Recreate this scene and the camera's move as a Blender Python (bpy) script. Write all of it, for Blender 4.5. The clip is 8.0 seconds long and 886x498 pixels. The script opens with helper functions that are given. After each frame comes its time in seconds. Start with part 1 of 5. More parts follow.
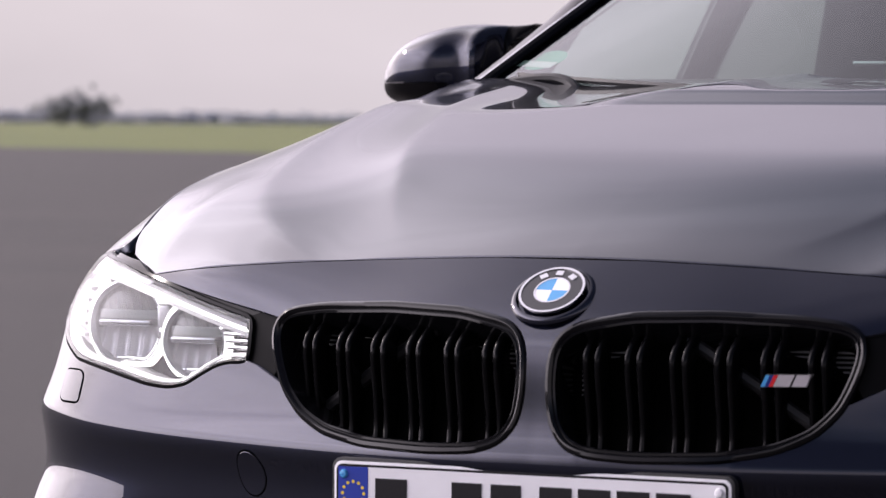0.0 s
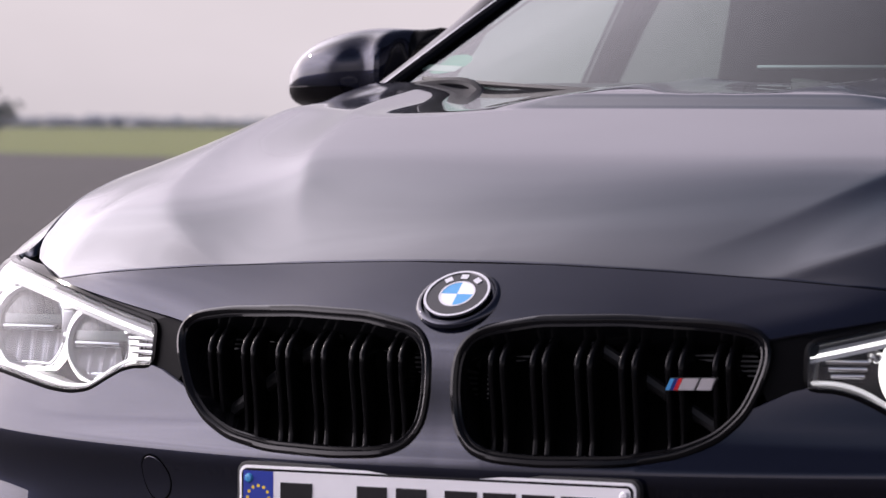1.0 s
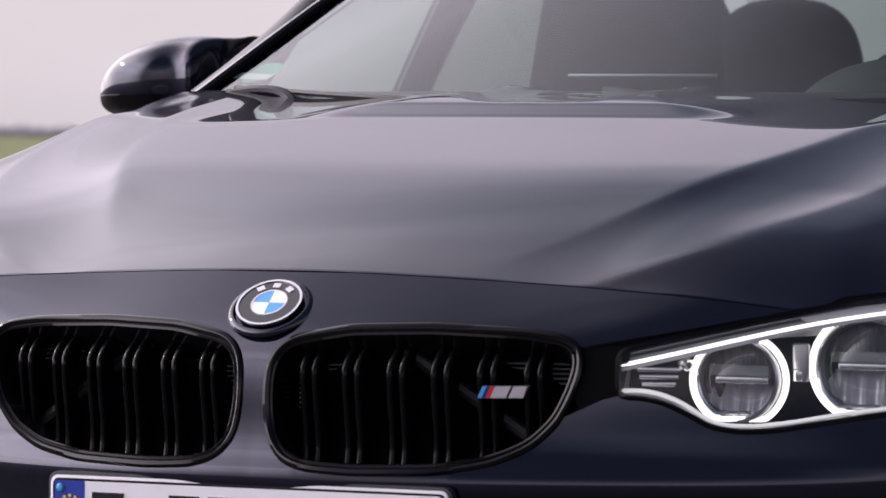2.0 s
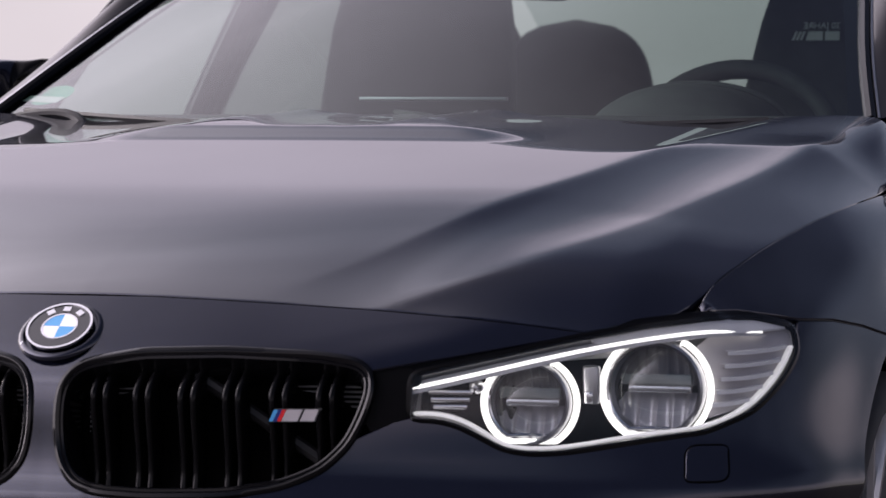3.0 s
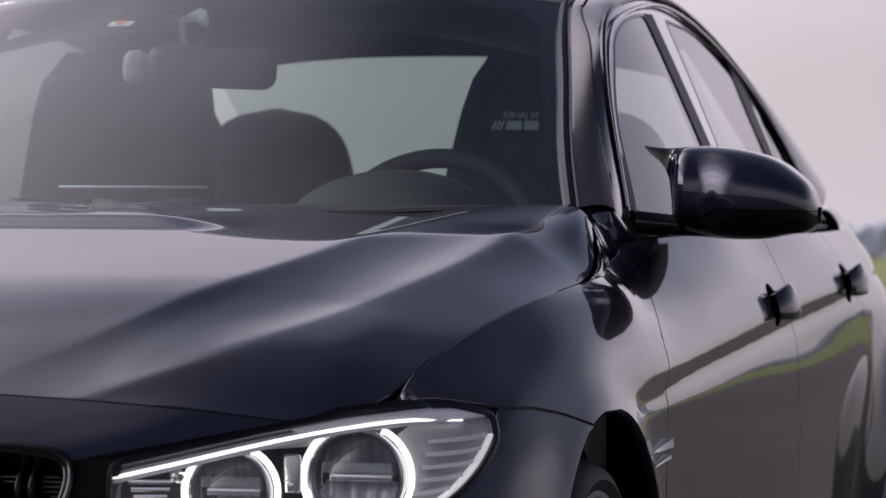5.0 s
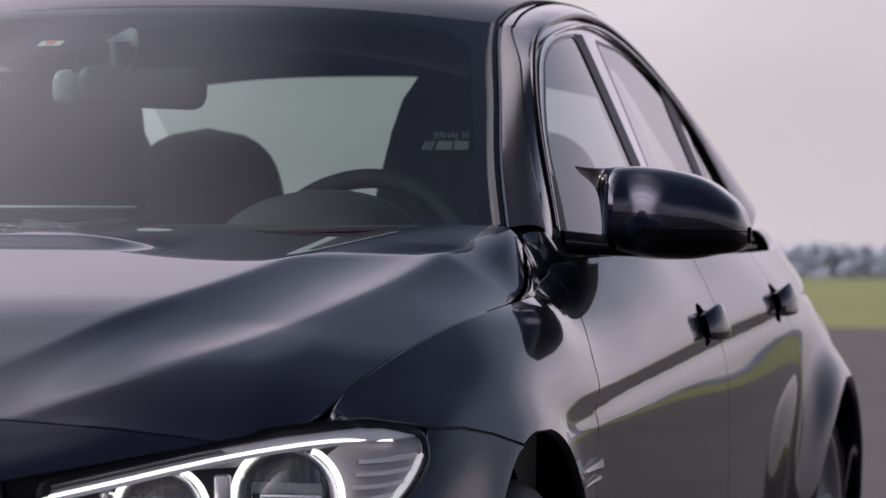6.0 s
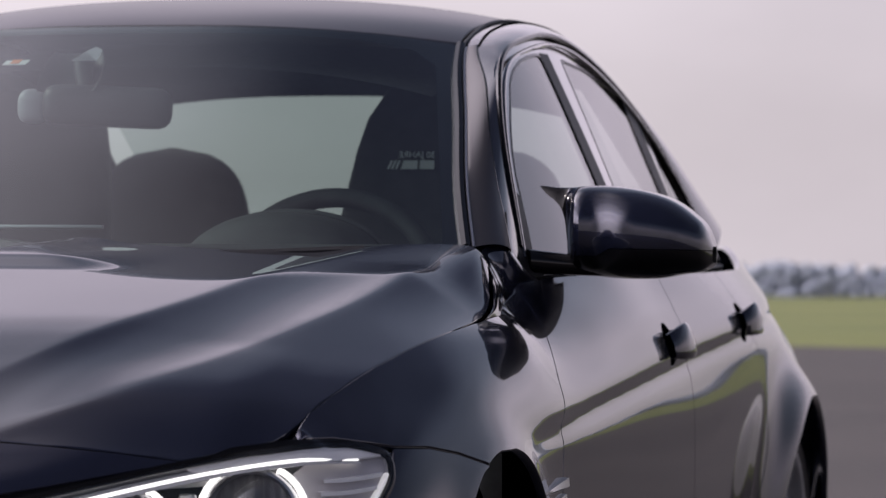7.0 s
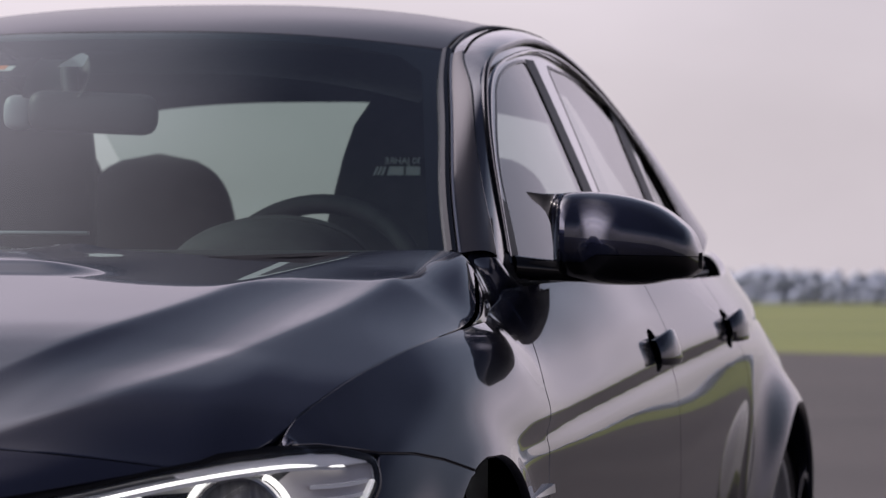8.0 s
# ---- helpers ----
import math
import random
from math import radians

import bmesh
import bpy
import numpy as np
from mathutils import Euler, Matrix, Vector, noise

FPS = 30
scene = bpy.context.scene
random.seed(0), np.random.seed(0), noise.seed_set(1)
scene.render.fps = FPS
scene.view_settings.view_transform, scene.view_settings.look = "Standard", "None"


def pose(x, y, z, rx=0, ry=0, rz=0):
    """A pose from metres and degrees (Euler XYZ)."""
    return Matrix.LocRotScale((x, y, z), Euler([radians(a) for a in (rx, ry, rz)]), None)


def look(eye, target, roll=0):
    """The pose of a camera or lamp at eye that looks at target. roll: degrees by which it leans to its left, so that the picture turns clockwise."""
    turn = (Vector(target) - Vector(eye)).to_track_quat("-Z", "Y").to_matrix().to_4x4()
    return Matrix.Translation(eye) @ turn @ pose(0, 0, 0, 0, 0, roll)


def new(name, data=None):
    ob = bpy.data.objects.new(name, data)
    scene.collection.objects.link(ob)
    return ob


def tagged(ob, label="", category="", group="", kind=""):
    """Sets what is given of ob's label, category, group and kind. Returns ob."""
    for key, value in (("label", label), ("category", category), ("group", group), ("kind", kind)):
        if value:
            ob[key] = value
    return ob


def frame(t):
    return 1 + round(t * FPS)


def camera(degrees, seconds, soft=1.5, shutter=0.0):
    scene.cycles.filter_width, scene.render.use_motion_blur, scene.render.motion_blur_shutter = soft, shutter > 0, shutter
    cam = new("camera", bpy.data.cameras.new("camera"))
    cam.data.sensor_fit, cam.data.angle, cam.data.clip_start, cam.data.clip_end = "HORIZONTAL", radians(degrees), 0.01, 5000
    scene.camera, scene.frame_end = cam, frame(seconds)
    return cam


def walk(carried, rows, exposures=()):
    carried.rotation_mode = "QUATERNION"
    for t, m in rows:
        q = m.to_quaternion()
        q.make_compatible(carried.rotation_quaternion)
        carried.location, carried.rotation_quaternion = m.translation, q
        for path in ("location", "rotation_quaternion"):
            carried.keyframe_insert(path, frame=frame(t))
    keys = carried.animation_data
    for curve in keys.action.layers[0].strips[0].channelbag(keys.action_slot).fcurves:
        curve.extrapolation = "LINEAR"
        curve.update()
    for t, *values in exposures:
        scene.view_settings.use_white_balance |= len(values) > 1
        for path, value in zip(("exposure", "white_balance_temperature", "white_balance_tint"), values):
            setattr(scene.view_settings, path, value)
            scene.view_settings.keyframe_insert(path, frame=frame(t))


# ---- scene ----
# ---- the camera: a long lens on a fixed stand that pans and tilts ----
EYE = (1.876, -4.035, 0.920)
ROLL = 0.379
cam = camera(13.348, 8.0, soft=1.25)
cam.data.dof.use_dof, cam.data.dof.focus_distance, cam.data.dof.aperture_fstop = True, 5.15, 10.0
TURNS = [
    (0.0, 25.945, -1.931), (0.5, 25.494, -1.920), (1.0, 24.508, -1.863), (1.2, 23.988, -1.825), (2.3, 20.752, -1.646), (2.5, 20.135, -1.575),
    (3.0, 18.508, -1.348), (3.5, 17.219, -1.027), (4.0, 16.003, -0.612), (4.5, 14.949, -0.210), (5.0, 13.988, 0.024), (5.2, 13.690, 0.090),
    (6.5, 12.651, 0.485), (7.0, 12.415, 0.631), (7.5, 12.296, 0.715), (8.0, 12.203, 0.725),
]


def aim(yaw, pitch):
    a, b = radians(yaw), radians(pitch)
    return look(EYE, (EYE[0] - math.sin(a) * math.cos(b), EYE[1] + math.cos(a) * math.cos(b), EYE[2] + math.sin(b)), ROLL)


walk(cam, [(t, aim(yaw, pitch)) for t, yaw, pitch in TURNS], [(0.0, 0.0, 6500, 18), (8.0, 0.0, 6500, 18)])

# ---- world and sun: a bright hazy sky, the sun to the car's right ----
SUN_HIGH, SUN_TURN = 36.0, -86.0
world = bpy.data.worlds.new("sky")
scene.world = world
world.use_nodes = True
wt = world.node_tree
wn = wt.nodes
wn.clear()
sky = wn.new("ShaderNodeTexSky")
sky.sky_type, sky.sun_disc = "NISHITA", False
sky.sun_elevation, sky.sun_rotation = radians(SUN_HIGH), radians(SUN_TURN)
sky.dust_density, sky.air_density, sky.ozone_density = 4.0, 1.0, 1.0
co = wn.new("ShaderNodeTexCoord")
sep = wn.new("ShaderNodeSeparateXYZ")
wt.links.new(co.outputs["Generated"], sep.inputs[0])
# haze: pale over the horizon, thinner overhead, brighter towards the sun
haze = wn.new("ShaderNodeValToRGB")
haze.color_ramp.interpolation = "LINEAR"
HAZE = [(0, 5.6, 5.3, 5.5), (.12, 6.3, 5.9, 6.2), (.32, 8.7, 7.9, 8.9), (.43, 5.9, 5.6, 6.5), (.56, 2.5, 2.8, 3.5), (.78, 1.5, 1.75, 2.4), (1.0, .45, .5, .85)]
for k in range(20):
    p = k / 19
    near_by = np.clip(np.linspace(p - .07, p + .07, 15), 0, 1)
    e = haze.color_ramp.elements[k] if k < 2 else haze.color_ramp.elements.new(p)
    e.position, e.color = p, (*[float(np.interp(near_by, [h[0] for h in HAZE], [h[c] for h in HAZE]).mean()) for c in (1, 2, 3)], 1)
# the haze bank lies lower away from the sun
away = wn.new("ShaderNodeMapRange")
away.inputs[1].default_value, away.inputs[2].default_value, away.inputs[3].default_value, away.inputs[4].default_value = -.27, .12, 0.0, 1.2
wt.links.new(sep.outputs[0], away.inputs[0])
lower = wn.new("ShaderNodeMath")
lower.operation = "MULTIPLY_ADD"
wt.links.new(sep.outputs[2], lower.inputs[0])
wt.links.new(away.outputs[0], lower.inputs[1])
wt.links.new(sep.outputs[2], lower.inputs[2])
wt.links.new(lower.outputs[0], haze.inputs[0])
clouds = wn.new("ShaderNodeTexNoise")
clouds.inputs["Scale"].default_value, clouds.inputs["Detail"].default_value = 2.6, 7.0
stretch = wn.new("ShaderNodeMapping")
stretch.inputs["Scale"].default_value = (1, 1, 2.6)
wt.links.new(co.outputs["Generated"], stretch.inputs[0])
wt.links.new(stretch.outputs[0], clouds.inputs[0])
gain = wn.new("ShaderNodeMapRange")
gain.inputs[1].default_value, gain.inputs[2].default_value, gain.inputs[3].default_value, gain.inputs[4].default_value = .35, .68, .82, 1.16
wt.links.new(clouds.outputs[0], gain.inputs[0])
glow = wn.new("ShaderNodeVectorMath")
glow.operation = "DOT_PRODUCT"
wt.links.new(co.outputs["Generated"], glow.inputs[0])
glow.inputs[1].default_value = (-math.cos(radians(30)) * math.sin(radians(97)), math.cos(radians(30)) * math.cos(radians(97)), math.sin(radians(30)))
near = wn.new("ShaderNodeMapRange")
near.inputs[1].default_value, near.inputs[2].default_value, near.inputs[3].default_value, near.inputs[4].default_value = .42, .92, 0.0, 1.0
wt.links.new(glow.outputs["Value"], near.inputs[0])
near.interpolation_type = "SMOOTHSTEP"
bloom = wn.new("ShaderNodeVectorMath")
bloom.operation = "SCALE"
bloom.inputs[0].default_value = (46.0, 43.0, 46.0)
# the lit haze thins out overhead
thin = wn.new("ShaderNodeMapRange")
thin.inputs[1].default_value, thin.inputs[2].default_value, thin.inputs[3].default_value, thin.inputs[4].default_value = .55, .93, 1.0, .20
wt.links.new(sep.outputs[2], thin.inputs[0])
bank = wn.new("ShaderNodeMath")
bank.operation = "MULTIPLY"
wt.links.new(near.outputs[0], bank.inputs[0])
wt.links.new(thin.outputs[0], bank.inputs[1])
wt.links.new(bank.outputs[0], bloom.inputs["Scale"])
m1 = wn.new("ShaderNodeVectorMath")
m1.operation = "ADD"
wt.links.new(haze.outputs[0], m1.inputs[0])
wt.links.new(bloom.outputs[0], m1.inputs[1])
m2 = wn.new("ShaderNodeVectorMath")
m2.operation = "SCALE"
wt.links.new(m1.outputs[0], m2.inputs[0])
wt.links.new(gain.outputs[0], m2.inputs["Scale"])
veil = wn.new("ShaderNodeMixRGB")
veil.inputs[0].default_value = 0.82
wt.links.new(sky.outputs[0], veil.inputs[1])
wt.links.new(m2.outputs[0], veil.inputs[2])
bg = wn.new("ShaderNodeBackground")
bg.inputs[1].default_value = 0.13
wt.links.new(veil.outputs[0], bg.inputs[0])
wt.links.new(bg.outputs[0], wn.new("ShaderNodeOutputWorld").inputs[0])

sun = new("sun", bpy.data.lights.new("sun", "SUN"))
sun.data.energy, sun.data.angle, sun.data.color = 1.5, radians(2.0), (1.0, .94, .86)
sun.matrix_world = look((0, 0, 30), (math.cos(radians(SUN_HIGH)) * math.sin(radians(-SUN_TURN)), -math.cos(radians(SUN_HIGH)) * math.cos(radians(-SUN_TURN)), 30 - math.sin(radians(SUN_HIGH))))


# ---- materials ----
def material(name, color, rough=.5, metal=0.0, coat=0.0, coat_rough=.02, ior=1.5, spec=.5):
    m = bpy.data.materials.new(name)
    m.use_nodes = True
    b = m.node_tree.nodes["Principled BSDF"]
    b.inputs["Base Color"].default_value = (*color, 1)
    b.inputs["Roughness"].default_value, b.inputs["Metallic"].default_value = rough, metal
    b.inputs["Coat Weight"].default_value, b.inputs["Coat Roughness"].default_value = coat, coat_rough
    b.inputs["IOR"].default_value, b.inputs["Specular IOR Level"].default_value = ior, spec
    return m


def vary(m, scale, low, high, bump=0.0, bump_scale=None, rough=None, detail=6.0):
    """Noise in the colour between two tints, and fine relief."""
    t = m.node_tree
    b = t.nodes["Principled BSDF"]
    c = t.nodes.new("ShaderNodeTexCoord")
    n = t.nodes.new("ShaderNodeTexNoise")
    n.inputs["Scale"].default_value, n.inputs["Detail"].default_value = scale, detail
    t.links.new(c.outputs["Object"], n.inputs[0])
    r = t.nodes.new("ShaderNodeValToRGB")
    r.color_ramp.elements[0].position, r.color_ramp.elements[0].color = .3, (*low, 1)
    r.color_ramp.elements[1].position, r.color_ramp.elements[1].color = .7, (*high, 1)
    t.links.new(n.outputs[0], r.inputs[0])
    t.links.new(r.outputs[0], b.inputs["Base Color"])
    if rough:
        k = t.nodes.new("ShaderNodeMapRange")
        k.inputs[3].default_value, k.inputs[4].default_value = rough
        t.links.new(n.outputs[0], k.inputs[0])
        t.links.new(k.outputs[0], b.inputs["Roughness"])
    if bump:
        f = t.nodes.new("ShaderNodeTexNoise")
        f.inputs["Scale"].default_value, f.inputs["Detail"].default_value = bump_scale or scale * 8, 4.0
        t.links.new(c.outputs["Object"], f.inputs[0])
        u = t.nodes.new("ShaderNodeBump")
        u.inputs["Strength"].default_value, u.inputs["Distance"].default_value = 1.0, bump
        t.links.new(f.outputs[0], u.inputs["Height"])
        t.links.new(u.outputs[0], b.inputs["Normal"])
    return m


def clear(name, tint, base=.05, rough=0.0):
    """Thin glass: clear, with a mirror image on it that grows towards grazing sight. base: what it mirrors head-on."""
    m = bpy.data.materials.new(name)
    m.use_nodes = True
    t = m.node_tree
    t.nodes.clear()
    tr, gl, lw, mx, out = (t.nodes.new("ShaderNode" + k) for k in ("BsdfTransparent", "BsdfGlossy", "LayerWeight", "MixShader", "OutputMaterial"))
    tr.inputs[0].default_value = (*tint, 1)
    gl.inputs["Roughness"].default_value = rough
    lw.inputs[0].default_value = .5
    pw, mu = t.nodes.new("ShaderNodeMath"), t.nodes.new("ShaderNodeMath")
    pw.operation, pw.inputs[1].default_value = "POWER", 5.0
    mu.operation, mu.inputs[1].default_value, mu.inputs[2].default_value = "MULTIPLY_ADD", 1 - base, base
    t.links.new(lw.outputs["Facing"], pw.inputs[0])
    t.links.new(pw.outputs[0], mu.inputs[0])
    t.links.new(mu.outputs[0], mx.inputs[0])
    t.links.new(tr.outputs[0], mx.inputs[1])
    t.links.new(gl.outputs[0], mx.inputs[2])
    t.links.new(mx.outputs[0], out.inputs[0])
    return m


def lit(name, color, strength):
    m = material(name, (.8, .8, .8), .4)
    b = m.node_tree.nodes["Principled BSDF"]
    b.inputs["Emission Color"].default_value, b.inputs["Emission Strength"].default_value = (*color, 1), strength
    return m


PAINT = material("metallic_paint", (.020, .023, .046), .22, .6, 1.0, .012, 1.5, .1)
PAINT.node_tree.nodes["Principled BSDF"].inputs["Specular Tint"].default_value = (.02, .022, .035, 1)
vary(PAINT, 900.0, (.0065, .0078, .0165), (.0155, .0185, .036), detail=2.0)
BLACK_GLOSS = material("black_gloss", (.004, .004, .005), .07, spec=.28)
GLOSS_TRIM = material("gloss_trim", (.006, .006, .007), .08, 0, 1.0, .03, spec=.5)
BLACK = material("black_plastic", (.012, .012, .013), .5)
vary(BLACK, 60, (.009, .009, .010), (.016, .016, .017), .0002, 900)
SLAT = material("slat_black", (.003, .003, .0035), .22, spec=.16)
WING_BLACK = material("satin_black", (.003, .003, .0035), .4, spec=.05)
TRIM_DARK = material("dark_trim", (.003, .003, .0035), .14, spec=.12)
GAP = material("dark_gap", (.003, .003, .003), .9, spec=0.0)
RUBBER = material("rubber", (.014, .014, .015), .62)
vary(RUBBER, 25, (.006, .006, .0065), (.012, .0115, .0115), .0004, 300)
CHROME = material("chrome", (.72, .72, .74), .12, 1.0)
LAMP_DARK = material("lamp_dark", (.16, .18, .17), .35)
PILLAR_TRIM = material("pillar_trim", (.062, .056, .056), .36, .8)
LAMP_SILVER = material("lamp_silver", (.31, .31, .32), .35, 0.0, spec=.25)
SILVER = material("silvered_plastic", (.46, .44, .46), .3, .35)
SATIN = material("satin_metal", (.42, .42, .44), .28, 1.0)
DARK_METAL = material("dark_metal", (.27, .26, .265), .35, .4)
RIM = material("rim_metal", (.26, .26, .28), .3, .6)
vary(RIM, 40, (.52, .52, .53), (.62, .62, .63))
WINDSCREEN = clear("windscreen_glass", (.47, .58, .535), .085)
CLEAR_SIDE = clear("front_side_glass", (.72, .77, .75), .24)
TINTED = clear("rear_side_glass", (.45, .48, .47), .26)
REAR_GLASS = clear("rear_glass", (.74, .79, .77), .06)
LENS = clear("lamp_cover", (.92, .94, .94), .038)
PROJECTOR = clear("projector_glass", (.82, .84, .86), .07)
GLOW = lit("lamp_glow", (1.0, .985, .92), 1.7)
# weak glow added to the lower lamp trim so that it shows bright
TRIM_GLOW = lit("trim_glow", (1.0, .99, .95), .35)
SHELF = material("lamp_shelf", (.62, .62, .64), .35, 0.0, spec=.3)
PALE_GREY = material("pale_grey_plastic", (.30, .30, .32), .4)
OUTER = material("outer_panel", (.42, .40, .415), .35, 0.0, spec=.3)
FABRIC = material("black_upholstery", (.020, .019, .021), .75)
vary(FABRIC, 30, (.014, .013, .015), (.028, .027, .029))
DASH = material("dashboard_skin", (.022, .022, .024), .55)
vary(DASH, 40, (.016, .016, .018), (.030, .030, .032))
LINER = material("headliner_cloth", (.045, .043, .046), .9)
vary(LINER, 60, (.036, .034, .037), (.055, .053, .056))
WHITE = material("white_plate", (.78, .78, .80), .35)
vary(WHITE, 14, (.72, .72, .74), (.80, .80, .82))
BLUE_BAND = material("blue_band", (.006, .03, .30), .35)
BLUE_SKY = material("light_blue_enamel", (.06, .31, .62), .2, 0, .5)
WHITE_ENAMEL = material("white_enamel", (.80, .80, .82), .2, 0, .5)
BLACK_ENAMEL = material("black_enamel", (.01, .01, .012), .2, 0, .5)
RED = material("red_enamel", (.55, .015, .02), .25)
DEEP_BLUE = material("dark_blue_enamel", (.01, .025, .16), .25)
YELLOW = material("yellow_print", (.75, .55, .02), .5)
ORANGE = material("orange_print", (.75, .22, .04), .5)
GREEN = material("green_print", (.05, .36, .22), .5)
PRINT = material("pale_print", (.62, .64, .62), .6)
CARBON = material("carbon_weave", (.022, .020, .023), .40, 0, .42, .10, spec=.3)
MIRROR = material("mirror_glass", (.85, .86, .88), .0, 1.0)
MESH = material("radiator_fins", (.13, .13, .135), .4, .3)

ASPHALT = material("asphalt", (.05, .047, .046), .82)
vary(ASPHALT, .35, (.0255, .0222, .0212), (.043, .0375, .0355), .004, 90.0, (.85, .98), 9.0)
GRASS = material("grass", (.10, .13, .03), .9)
vary(GRASS, .06, (.062, .090, .016), (.150, .162, .032), .03, 6.0, None, 9.0)
# leaves of the lone trees, greyed and lightened to carry the haze
LEAVES = material("haze_paled_leaves", (.05, .07, .04), .9)
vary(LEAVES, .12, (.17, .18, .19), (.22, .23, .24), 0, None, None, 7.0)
# leaves of the far woods, paled and blued: distance haze put into the colour
FAR_HAZE_LEAVES = material("far_haze_leaves", (.105, .122, .15), .95, spec=.1)
vary(FAR_HAZE_LEAVES, .05, (.30, .335, .40), (.35, .385, .44), 0, None, None, 7.0)
BARK = material("bark", (.07, .055, .045), .9)
# ---- curves and body surfaces (x to the car's left, y to its tail, z up) ----
def nat(xs, ys):
    """A natural cubic spline through the points, straight beyond its ends. ys may hold vectors."""
    xs, ys = np.asarray(xs, float), np.asarray(ys, float)
    n, h = len(xs), np.diff(np.asarray(xs, float))
    m = np.eye(n)
    rhs = np.zeros(ys.shape)
    for i in range(1, n - 1):
        m[i, i - 1], m[i, i], m[i, i + 1] = h[i - 1], 2 * (h[i - 1] + h[i]), h[i]
        rhs[i] = 6 * ((ys[i + 1] - ys[i]) / h[i] - (ys[i] - ys[i - 1]) / h[i - 1])
    k = np.linalg.solve(m, rhs)

    def f(t):
        t = np.asarray(t, float)
        c = np.clip(t, xs[0], xs[-1])
        i = np.clip(np.searchsorted(xs, c) - 1, 0, n - 2)
        a, b, hh = xs[i + 1] - c, c - xs[i], h[i]
        over = t - c
        if ys.ndim > 1:
            a, b, hh, over = a[..., None], b[..., None], hh[..., None], over[..., None]
        v = (k[i] * a**3 + k[i + 1] * b**3) / (6 * hh) + (ys[i] / hh - k[i] * hh / 6) * a + (ys[i + 1] / hh - k[i + 1] * hh / 6) * b
        d = (-k[i] * a**2 + k[i + 1] * b**2) / (2 * hh) + (ys[i + 1] - ys[i]) / hh - (k[i + 1] - k[i]) * hh / 6
        return v + d * over
    return f


def pieces(xs, ys):
    """Straight from point to point."""
    return lambda t: np.interp(t, xs, ys)


def step(a, b, t):
    t = np.clip((np.asarray(t, float) - a) / (b - a), 0, 1)
    return t * t * (3 - 2 * t)


def along(points, n=60):
    """n points on a spline through the points."""
    p = np.asarray(points, float)
    s = np.concatenate([[0], np.cumsum(np.linalg.norm(np.diff(p, axis=0), axis=1))])
    return nat(s, p)(np.linspace(0, s[-1], n))


# the plan of the flank at its widest, from the nose round the corner to the tail
PLAN = [(-.2, .072), (0, .062), (.2, .074), (.4, .126), (.55, .174), (.68, .222), (.785, .276), (.855, .350), (.890, .45), (.902, .58), (.901, .72), (.897, .95),
        (.894, 1.3), (.898, 1.9), (.903, 2.5), (.905, 3.1), (.905, 3.65), (.895, 4.1), (.85, 4.42), (.74, 4.58), (.5, 4.66), (0, 4.69), (-.2, 4.68)]
_p = along(PLAN, 1400)
_s = np.concatenate([[0], np.cumsum(np.linalg.norm(np.diff(_p, axis=0), axis=1))])
_s -= _s[np.argmin(np.abs(_p[:700, 0]))]
plan = nat(_s[::10], _p[::10])


def a_at(x=None, y=None):
    """The length along the plan at which it passes x (in the nose) or y (on the flank)."""
    g = np.linspace(0, 7, 7001)
    q = plan(g)
    if x is not None:
        k = q[:, 1] < 1.0
        return float(np.interp(x, q[k, 0], g[k]))
    k = (q[:, 0] > .55) & (q[:, 1] > .2)
    return float(np.interp(y, q[k, 1], g[k]))


